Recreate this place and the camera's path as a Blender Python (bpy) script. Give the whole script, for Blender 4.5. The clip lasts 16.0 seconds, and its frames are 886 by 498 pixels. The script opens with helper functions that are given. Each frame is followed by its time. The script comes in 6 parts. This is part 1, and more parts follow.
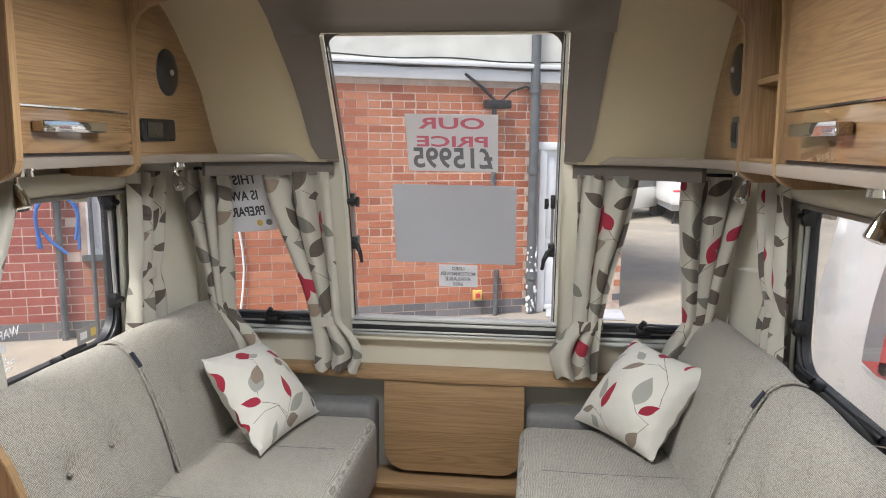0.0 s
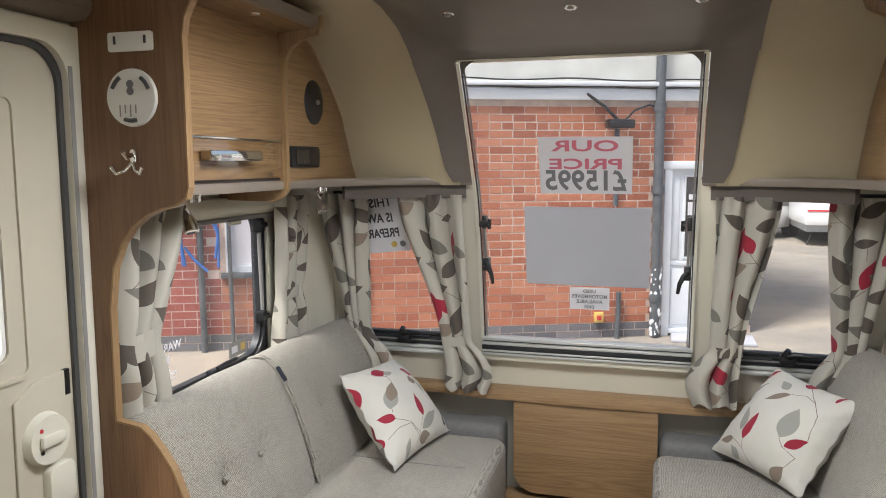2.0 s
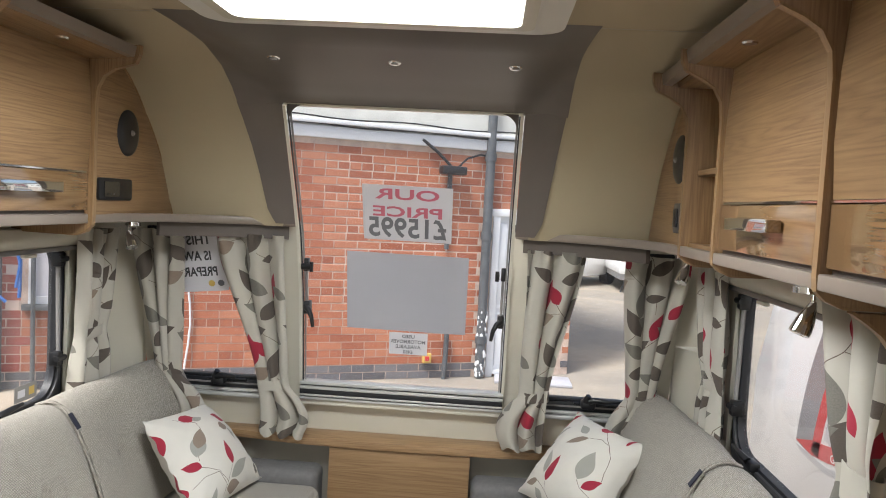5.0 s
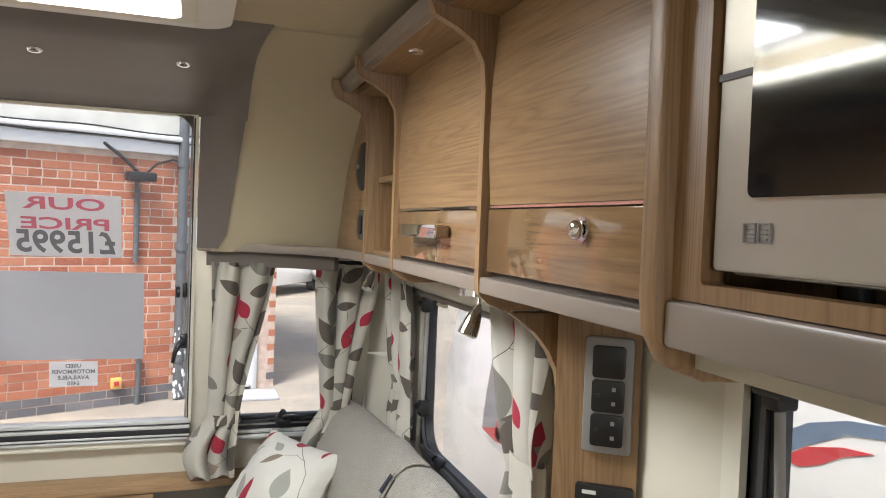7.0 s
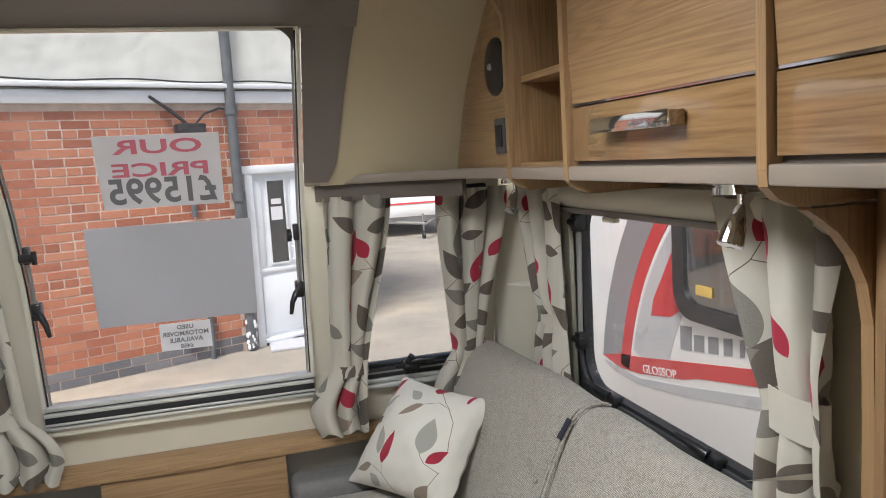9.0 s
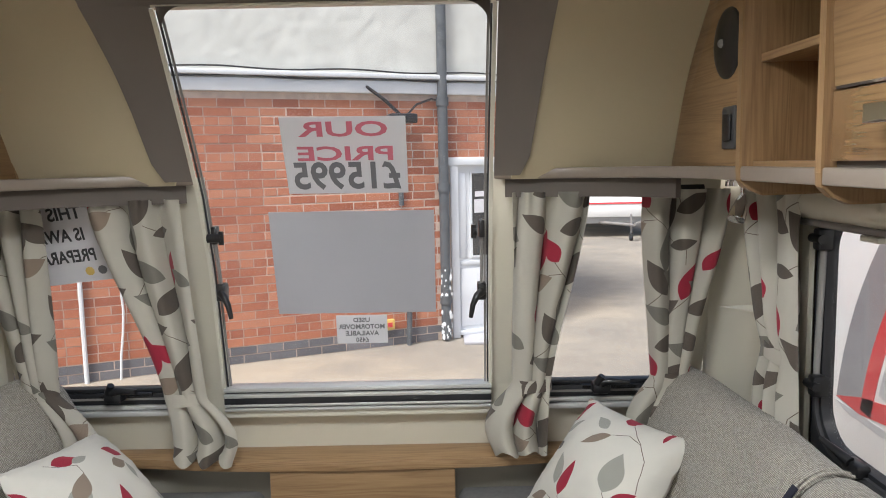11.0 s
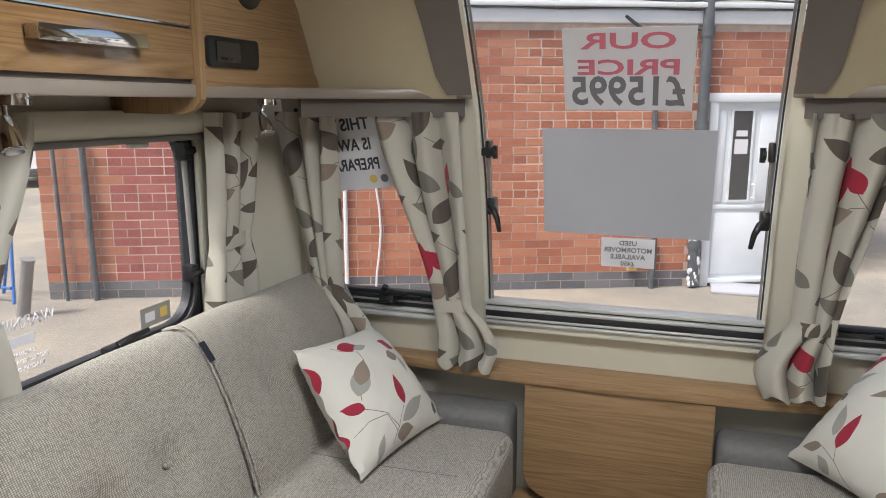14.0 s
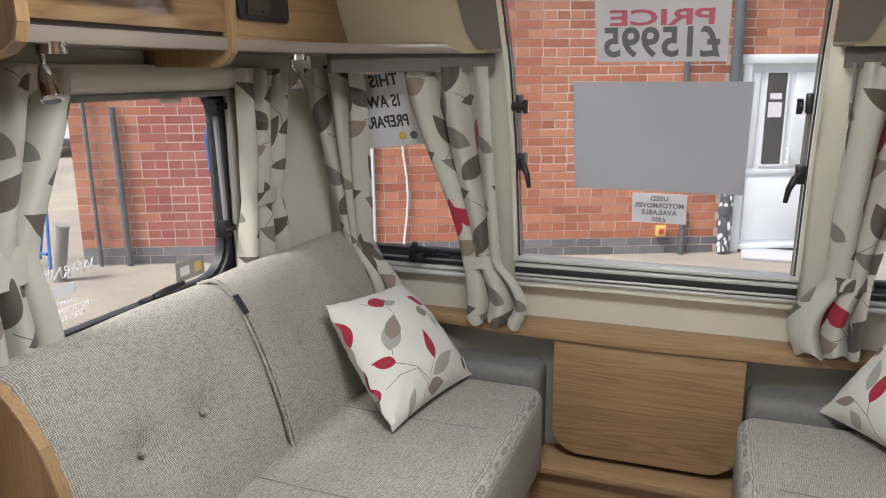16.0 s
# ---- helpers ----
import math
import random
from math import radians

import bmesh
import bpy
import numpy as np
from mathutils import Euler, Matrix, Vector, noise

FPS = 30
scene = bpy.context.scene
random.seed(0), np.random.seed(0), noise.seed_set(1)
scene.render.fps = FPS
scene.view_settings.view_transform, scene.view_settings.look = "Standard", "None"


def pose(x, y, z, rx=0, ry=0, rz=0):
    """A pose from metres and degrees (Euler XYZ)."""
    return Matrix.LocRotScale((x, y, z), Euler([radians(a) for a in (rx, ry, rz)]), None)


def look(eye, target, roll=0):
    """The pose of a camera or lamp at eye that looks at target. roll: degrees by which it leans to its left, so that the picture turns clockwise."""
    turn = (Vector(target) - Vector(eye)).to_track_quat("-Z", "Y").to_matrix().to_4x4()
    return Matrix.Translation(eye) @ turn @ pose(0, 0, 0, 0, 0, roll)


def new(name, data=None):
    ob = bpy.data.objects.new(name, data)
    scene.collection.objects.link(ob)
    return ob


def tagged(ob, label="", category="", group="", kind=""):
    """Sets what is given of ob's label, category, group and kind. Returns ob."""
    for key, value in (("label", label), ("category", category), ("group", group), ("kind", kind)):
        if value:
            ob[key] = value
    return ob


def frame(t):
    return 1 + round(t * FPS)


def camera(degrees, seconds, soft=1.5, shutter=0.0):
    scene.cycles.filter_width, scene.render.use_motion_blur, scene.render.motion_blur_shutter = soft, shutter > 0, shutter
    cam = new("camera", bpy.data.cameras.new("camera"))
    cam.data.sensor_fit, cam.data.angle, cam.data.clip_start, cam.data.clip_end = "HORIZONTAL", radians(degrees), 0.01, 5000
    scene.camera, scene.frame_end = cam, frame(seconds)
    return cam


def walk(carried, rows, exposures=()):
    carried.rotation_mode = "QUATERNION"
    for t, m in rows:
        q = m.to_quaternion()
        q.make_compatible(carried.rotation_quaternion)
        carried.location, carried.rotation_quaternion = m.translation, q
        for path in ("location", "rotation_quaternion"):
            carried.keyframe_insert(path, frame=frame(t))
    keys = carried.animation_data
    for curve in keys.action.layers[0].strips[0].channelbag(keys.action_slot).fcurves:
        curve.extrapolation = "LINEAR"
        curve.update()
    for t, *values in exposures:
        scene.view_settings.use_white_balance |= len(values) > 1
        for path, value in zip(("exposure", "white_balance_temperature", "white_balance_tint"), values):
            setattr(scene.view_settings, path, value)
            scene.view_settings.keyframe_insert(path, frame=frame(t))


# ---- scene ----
cam = camera(61.3, 16.0, soft=1.0)
PATH = [
    (0, (0.299, 0.198, 1.466), (0.056, 2.163, 1.188), 0.5),
    (0.5, (0.299, 0.198, 1.465), (0.035, 2.162, 1.194), 0.5),
    (1, (0.296, 0.197, 1.467), (-0.025, 2.154, 1.207), 0.2),
    (1.5, (0.273, 0.178, 1.475), (-0.142, 2.119, 1.227), -0.0),
    (2, (0.247, 0.162, 1.476), (-0.298, 2.073, 1.25), -0.2),
    (2.5, (0.227, 0.143, 1.48), (-0.441, 2.017, 1.273), -0.1),
    (3, (0.206, 0.112, 1.485), (-0.544, 1.957, 1.295), 0.3),
    (3.5, (0.202, 0.094, 1.485), (-0.544, 1.942, 1.315), 1.0),
    (4, (0.237, 0.126, 1.485), (-0.373, 2.024, 1.337), 1.9),
    (4.5, (0.266, 0.152, 1.493), (-0.113, 2.111, 1.364), 2.5),
    (5, (0.302, 0.157, 1.505), (0.179, 2.15, 1.389), 3.1),
    (5.2, (0.321, 0.156, 1.516), (0.298, 2.152, 1.405), 3.2),
    (7.3, (0.378, 0.269, 1.506), (1.068, 2.145, 1.443), 1.8),
    (7.5, (0.352, 0.297, 1.499), (1.066, 2.164, 1.43), 1.5),
    (8, (0.27, 0.401, 1.483), (0.985, 2.266, 1.395), 0.6),
    (8.5, (0.207, 0.538, 1.477), (0.857, 2.424, 1.326), -1.1),
    (9, (0.187, 0.607, 1.459), (0.718, 2.521, 1.218), -3.4),
    (9.2, (0.192, 0.628, 1.455), (0.655, 2.554, 1.176), -4.4),
    (11.3, (0.262, 0.846, 1.443), (0.171, 2.831, 1.216), -0.2),
    (11.5, (0.247, 0.848, 1.438), (0.093, 2.829, 1.213), 0.2),
    (12, (0.219, 0.858, 1.426), (-0.087, 2.821, 1.19), 0.6),
    (12.5, (0.195, 0.857, 1.416), (-0.229, 2.793, 1.147), 0.6),
    (13, (0.176, 0.855, 1.4), (-0.332, 2.764, 1.09), 0.4),
    (13.5, (0.163, 0.849, 1.388), (-0.406, 2.735, 1.04), 0.2),
    (14, (0.17, 0.829, 1.386), (-0.444, 2.694, 1.006), -0.0),
    (14.5, (0.173, 0.818, 1.365), (-0.476, 2.666, 0.961), -0.2),
    (15, (0.166, 0.816, 1.353), (-0.5, 2.652, 0.924), -0.3),
    (15.5, (0.165, 0.817, 1.35), (-0.512, 2.645, 0.903), -0.5),
    (16, (0.165, 0.815, 1.35), (-0.51, 2.64, 0.891), -0.5),
]
walk(cam, [(t, look(eye, target, roll)) for t, eye, target, roll in PATH], [(0.0, 0.34), (3.0, 0.28), (5.0, 0.38), (7.5, 0.60), (8.5, 0.32), (9.0, 0.22), (11.5, 0.26), (12.5, 0.12), (16.0, 0.23)])

# ---- light ----
world = bpy.data.worlds.new("world")
scene.world = world
world.use_nodes = True
wn = world.node_tree.nodes
sky = wn.new("ShaderNodeTexSky")
sky.sky_type = "NISHITA"
sky.sun_disc = False
sky.sun_elevation = radians(63)
sky.sun_rotation = radians(200)
sky.air_density, sky.dust_density = 1.0, 4.0
wn["Background"].inputs["Strength"].default_value = 0.15
world.node_tree.links.new(sky.outputs[0], wn["Background"].inputs["Color"])

sun = new("sun", bpy.data.lights.new("sun", "SUN"))
sun.data.energy, sun.data.angle, sun.data.color = 4.8, radians(16), (1.0, 0.98, 0.95)
sun.matrix_world = look((-3.4, -4.4, 9.0), (0, 0, 0))


def area_lamp(name, eye, target, w, h, watts):
    lamp = new(name, bpy.data.lights.new(name, "AREA"))
    lamp.data.shape, lamp.data.size, lamp.data.size_y = "RECTANGLE", w, h
    lamp.data.energy, lamp.data.color = watts, (0.91, 0.95, 1.0)
    lamp.matrix_world = look(eye, target)
    return lamp


# sky light in the rooflight, and two added fill lamps unseen behind the walk
area_lamp("rooflight_sky", (0.02, 1.60, 2.02), (0.02, 1.601, 0.0), 0.62, 0.5, 31)
area_lamp("rear_roof_fill", (0.0, -0.9, 2.02), (0.0, -0.899, 0.0), 0.6, 0.6, 15)
area_lamp("rear_fill", (0.0, -2.94, 1.25), (0.0, 0.0, 1.15), 1.4, 0.7, 10.0)

# ---- materials ----


def nodes_of(name):
    m = bpy.data.materials.new(name)
    m.use_nodes = True
    t = m.node_tree
    return m, t, t.nodes["Principled BSDF"]


def node(t, kind, **values):
    n = t.nodes.new(kind)
    for key, v in values.items():
        n.inputs[key.replace("_", " ")].default_value = v
    return n


def ramp(t, fac, stops):
    r = t.nodes.new("ShaderNodeValToRGB")
    e = r.color_ramp.elements
    while len(e) < len(stops):
        e.new(0.5)
    for k, (p, c) in enumerate(stops):
        e[k].position, e[k].color = p, (*c, 1)
    t.links.new(fac, r.inputs[0])
    return r.outputs[0]


def math_node(t, op, a, b=None):
    n = t.nodes.new("ShaderNodeMath")
    n.operation = op
    for k, v in enumerate((a, b)):
        if v is None:
            continue
        if isinstance(v, (int, float)):
            n.inputs[k].default_value = v
        else:
            t.links.new(v, n.inputs[k])
    return n.outputs[0]


def mixed(t, fac, a, b, blend="MIX"):
    n = t.nodes.new("ShaderNodeMix")
    n.data_type, n.blend_type = "RGBA", blend
    for k, v in ((0, fac), (6, a), (7, b)):
        if isinstance(v, (int, float)):
            n.inputs[k].default_value = v
        elif isinstance(v, tuple):
            n.inputs[k].default_value = (*v, 1)
        else:
            t.links.new(v, n.inputs[k])
    return n.outputs[2]


def bumped(t, p, height, strength=0.3, distance=0.002):
    b = node(t, "ShaderNodeBump", Strength=strength, Distance=distance)
    t.links.new(height, b.inputs["Height"])
    t.links.new(b.outputs[0], p.inputs["Normal"])


def plain(name, colour, rough=0.5, metal=0.0, vary=0.08, scale=6.0, grain=0.0, gscale=200.0, coat=0.0):
    """A surface with slow mottling and fine grain."""
    m, t, p = nodes_of(name)
    c = t.nodes.new("ShaderNodeTexCoord")
    n1 = node(t, "ShaderNodeTexNoise", Scale=scale, Detail=5.0)
    t.links.new(c.outputs["Object"], n1.inputs["Vector"])
    lo = tuple(v * (1 - vary) for v in colour)
    hi = tuple(min(1, v * (1 + vary)) for v in colour)
    t.links.new(ramp(t, n1.outputs[0], [(0.3, lo), (0.7, hi)]), p.inputs["Base Color"])
    t.links.new(ramp(t, n1.outputs[0], [(0.25, (rough * 0.85,) * 3), (0.75, (min(1, rough * 1.15),) * 3)]), p.inputs["Roughness"])
    p.inputs["Metallic"].default_value = metal
    p.inputs["Coat Weight"].default_value = coat
    p.inputs["Coat Roughness"].default_value = 0.05
    if grain:
        n2 = node(t, "ShaderNodeTexNoise", Scale=gscale, Detail=3.0)
        t.links.new(c.outputs["Object"], n2.inputs["Vector"])
        bumped(t, p, n2.outputs[0], grain, 0.001)
    return m


def wood(name, dark, light, axis, rough=0.4, coat=0.0):
    """Wood foil with long grain along one axis and cathedral figure."""
    m, t, p = nodes_of(name)
    c = t.nodes.new("ShaderNodeTexCoord")
    mp = t.nodes.new("ShaderNodeMapping")
    s = [22.0, 22.0, 22.0]
    s["xyz".index(axis)] = 0.9
    mp.inputs["Scale"].default_value = s
    t.links.new(c.outputs["Object"], mp.inputs["Vector"])
    big = node(t, "ShaderNodeTexNoise", Scale=0.55, Detail=3.0, Roughness=0.45, Distortion=0.5)
    t.links.new(mp.outputs[0], big.inputs["Vector"])
    rings = math_node(t, "SINE", math_node(t, "MULTIPLY", big.outputs[0], 130.0))
    rings = math_node(t, "SUBTRACT", math_node(t, "POWER", math_node(t, "ADD", math_node(t, "MULTIPLY", rings, 0.5), 0.5), 0.5), 0.6)
    fine = node(t, "ShaderNodeTexNoise", Scale=9.0, Detail=6.0, Roughness=0.7)
    t.links.new(mp.outputs[0], fine.inputs["Vector"])
    slow = node(t, "ShaderNodeTexNoise", Scale=0.5, Detail=2.0)
    t.links.new(mp.outputs[0], slow.inputs["Vector"])
    f = math_node(t, "ADD", math_node(t, "MULTIPLY", rings, 0.22), math_node(t, "MULTIPLY", fine.outputs[0], 0.7))
    f = math_node(t, "ADD", f, math_node(t, "MULTIPLY", slow.outputs[0], 0.40))
    t.links.new(ramp(t, f, [(0.26, dark), (0.80, light)]), p.inputs["Base Color"])
    p.inputs["Roughness"].default_value = rough
    p.inputs["Coat Weight"].default_value = coat
    p.inputs["Coat Roughness"].default_value = 0.03
    bumped(t, p, fine.outputs[0], 0.08, 0.001)
    return m


OAK_D, OAK_L = (0.178, 0.096, 0.043), (0.365, 0.23, 0.113)
M_OAK_Y = wood("oak_along", OAK_D, OAK_L, "y", 0.38)
# the cupboards' oak with brightness put into its colour for flap, sill and chest
M_OAK_X = wood("oak_across_lit", (0.21, 0.118, 0.055), (0.41, 0.265, 0.138), "x", 0.42)
M_OAK_Z = wood("oak_upright", (0.172, 0.092, 0.040), (0.335, 0.205, 0.098), "z", 0.42)
M_OAK_GLOSS = wood("oak_gloss", (0.165, 0.088, 0.037), (0.32, 0.195, 0.094), "y", 0.12, 1.0)
M_WALNUT = wood("brown_partition_wood", (0.115, 0.056, 0.026), (0.21, 0.115, 0.057), "z", 0.4)
M_FLOOR = wood("floor_wood", (0.12, 0.07, 0.04), (0.25, 0.16, 0.09), "y", 0.5)
M_EDGE = wood("oak_edging", (0.22, 0.125, 0.056), (0.35, 0.22, 0.108), "z", 0.4)
M_CREAM = plain("cream_wall_board", (0.62, 0.58, 0.475), 0.55, vary=0.03, scale=3, grain=0.08, gscale=350)
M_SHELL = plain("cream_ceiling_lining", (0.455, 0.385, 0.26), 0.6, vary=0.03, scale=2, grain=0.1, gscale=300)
M_DOORP = plain("cream_moulded_plastic", (0.53, 0.482, 0.385), 0.38, vary=0.03, scale=3, grain=0.05, gscale=260)
M_FRAME = plain("pale_cream_plastic", (0.68, 0.65, 0.55), 0.35, vary=0.02)
M_TAUPE = plain("taupe_front_panel", (0.155, 0.132, 0.115), 0.42, vary=0.05, scale=4, grain=0.06, gscale=400)
M_SHELF = plain("taupe_shelf_edge", (0.24, 0.197, 0.162), 0.32, vary=0.04, scale=8)
# colour of the pelmet, and of the painted shade under the cupboard strips
M_PELMET_GAP_SHADE = plain("brown_pelmet_gap_shade", (0.10, 0.08, 0.066), 0.5)
M_CHEST = plain("taupe_chest_panel", (0.27, 0.25, 0.21), 0.6, vary=0.05)
M_BLACK = plain("black_plastic", (0.012, 0.012, 0.013), 0.35, vary=0.2, scale=30)
M_RUBBER = plain("black_rubber_seal", (0.018, 0.019, 0.022), 0.45, vary=0.2, scale=20)
M_DGREY = plain("dark_grey_plastic", (0.06, 0.06, 0.062), 0.4)
M_SGREY = plain("silver_grey_plastic", (0.26, 0.25, 0.24), 0.35, vary=0.04)
M_CHROME = plain("chrome", (0.85, 0.85, 0.86), 0.06, 1.0, vary=0.02)
M_ALU = plain("aluminium_rail", (0.60, 0.60, 0.585), 0.34, 0.35, vary=0.03, scale=8)
M_WHITE = plain("white_plastic", (0.78, 0.77, 0.73), 0.4, vary=0.03)
M_PAPER = plain("white_paper", (0.70, 0.69, 0.72), 0.75, vary=0.03, scale=5)
M_BOARD = plain("pale_grey_board", (0.43, 0.432, 0.47), 0.32, vary=0.04, scale=4)
M_PINK = plain("faded_red_print", (0.62, 0.16, 0.22), 0.7)
M_GREYPRINT = plain("grey_print", (0.17, 0.17, 0.185), 0.7)
M_INK = plain("black_print", (0.055, 0.055, 0.06), 0.7)
M_STEEL = plain("brushed_steel", (0.52, 0.50, 0.44), 0.38, 0.75, vary=0.012, scale=3)
M_SMOKE = plain("dark_oven_glass", (0.012, 0.012, 0.014), 0.08, vary=0.1, coat=1.0)
M_RENDER = plain("white_rough_render", (0.60, 0.61, 0.575), 0.9, vary=0.10, scale=4, grain=0.8, gscale=75)
M_WHITEPAINT = plain("white_painted_wood", (0.72, 0.75, 0.78), 0.4, vary=0.05, scale=5)
M_GREYPIPE = plain("grey_painted_pipe", (0.085, 0.095, 0.105), 0.5, vary=0.25, scale=9)
M_WHITEBODY = plain("white_vehicle_panel", (0.88, 0.89, 0.89), 0.18, vary=0.015, scale=2, coat=0.4)
M_RED = plain("red_graphic", (0.55, 0.035, 0.045), 0.3, vary=0.05)
M_GREYG = plain("grey_graphic", (0.23, 0.235, 0.255), 0.3, vary=0.05)
M_BLUEG = plain("blue_grey_graphic", (0.13, 0.19, 0.29), 0.3, vary=0.06)
M_LGREYG = plain("pale_grey_graphic", (0.47, 0.48, 0.50), 0.3, vary=0.04)
M_BLUE = plain("blue_hose_rubber", (0.03, 0.14, 0.46), 0.4)
M_TYRE = plain("tyre_rubber", (0.02, 0.02, 0.02), 0.8)
M_YELLOW = plain("yellow_print", (0.65, 0.45, 0.12), 0.6)
M_NAVY = plain("navy_label_cloth", (0.014, 0.016, 0.03), 0.7)
M_DARKIN = plain("dark_vehicle_glass", (0.03, 0.032, 0.035), 0.05, vary=0.1, coat=1.0)


def glass_material():
    m, t, p = nodes_of("window_acrylic")
    out = t.nodes["Material Output"]
    clear = t.nodes.new("ShaderNodeBsdfTransparent")
    clear.inputs[0].default_value = (0.955, 0.96, 0.965, 1)
    gloss = t.nodes.new("ShaderNodeBsdfGlossy")
    gloss.inputs["Roughness"].default_value = 0.02
    fres = node(t, "ShaderNodeFresnel", IOR=1.45)
    mix = t.nodes.new("ShaderNodeMixShader")
    t.links.new(fres.outputs[0], mix.inputs[0])
    t.links.new(clear.outputs[0], mix.inputs[1])
    t.links.new(gloss.outputs[0], mix.inputs[2])
    # thin translucent white stands in for the glare that veils the panes
    veil = t.nodes.new("ShaderNodeBsdfTranslucent")
    c = t.nodes.new("ShaderNodeTexCoord")
    n1 = node(t, "ShaderNodeTexNoise", Scale=3.0, Detail=6.0)
    t.links.new(c.outputs["Object"], n1.inputs["Vector"])
    film = t.nodes.new("ShaderNodeMixShader")
    t.links.new(ramp(t, n1.outputs[0], [(0.3, (0.032,) * 3), (0.7, (0.072,) * 3)]), film.inputs[0])
    t.links.new(mix.outputs[0], film.inputs[1])
    t.links.new(veil.outputs[0], film.inputs[2])
    t.links.new(film.outputs[0], out.inputs["Surface"])
    return m


M_GLASS = glass_material()


def sofa_material():
    """Heathered basket weave: threads over and under, each float with its own tone."""
    m, t, p = nodes_of("oatmeal_woven_cloth")
    c = t.nodes.new("ShaderNodeTexCoord")
    wob = node(t, "ShaderNodeTexNoise", Scale=26.0, Detail=3.0)
    slow = node(t, "ShaderNodeTexNoise", Scale=5.0, Detail=4.0)
    fuzz = node(t, "ShaderNodeTexNoise", Scale=520.0, Detail=2.0)
    for n in (wob, slow, fuzz):
        t.links.new(c.outputs["Object"], n.inputs["Vector"])
    sep = t.nodes.new("ShaderNodeSeparateXYZ")
    t.links.new(c.outputs["Object"], sep.inputs[0])
    u = math_node(t, "ADD", sep.outputs[1], math_node(t, "MULTIPLY", wob.outputs[0], 0.012))
    v = math_node(t, "ADD", math_node(t, "MULTIPLY", sep.outputs[2], 0.8), math_node(t, "MULTIPLY", math_node(t, "ABSOLUTE", sep.outputs[0]), 0.85))
    v = math_node(t, "ADD", v, math_node(t, "MULTIPLY", wob.outputs[0], 0.009))
    cu, cv = math_node(t, "MULTIPLY", u, 215.0), math_node(t, "MULTIPLY", v, 255.0)
    pad = math_node(t, "MULTIPLY", math_node(t, "ABSOLUTE", math_node(t, "SINE", math_node(t, "MULTIPLY", cu, math.pi))), math_node(t, "ABSOLUTE", math_node(t, "SINE", math_node(t, "MULTIPLY", cv, math.pi))))
    cell = t.nodes.new("ShaderNodeCombineXYZ")
    t.links.new(math_node(t, "FLOOR", cu), cell.inputs[0])
    t.links.new(math_node(t, "FLOOR", cv), cell.inputs[1])
    tone = t.nodes.new("ShaderNodeTexWhiteNoise")
    t.links.new(cell.outputs[0], tone.inputs["Vector"])
    yarn = ramp(t, pad, [(0.05, (0.125, 0.112, 0.096)), (0.35, (0.36, 0.335, 0.29)), (0.8, (0.55, 0.52, 0.455))])
    col = mixed(t, 1.0, yarn, ramp(t, tone.outputs[0], [(0.0, (0.62, 0.60, 0.57)), (0.5, (0.92, 0.91, 0.89)), (1.0, (1.0, 1.0, 1.0))]), "MULTIPLY")
    col = mixed(t, 0.22, col, ramp(t, slow.outputs[0], [(0.3, (0.29, 0.265, 0.23)), (0.7, (0.43, 0.40, 0.35))]))
    t.links.new(col, p.inputs["Base Color"])
    p.inputs["Roughness"].default_value = 0.95
    p.inputs["Sheen Weight"].default_value = 0.1
    bumped(t, p, math_node(t, "ADD", pad, math_node(t, "MULTIPLY", fuzz.outputs[0], 0.35)), 0.55, 0.0016)
    return m


M_SOFA = sofa_material()
M_SOFADARK = plain("grey_cloth", (0.17, 0.165, 0.16), 0.95, vary=0.12, scale=60, grain=0.6, gscale=400)


RED, TAUPE, SAGE, DARK, SAGED = (0.31, 0.014, 0.036), (0.24, 0.185, 0.14), (0.32, 0.315, 0.275), (0.095, 0.077, 0.062), (0.17, 0.16, 0.135)


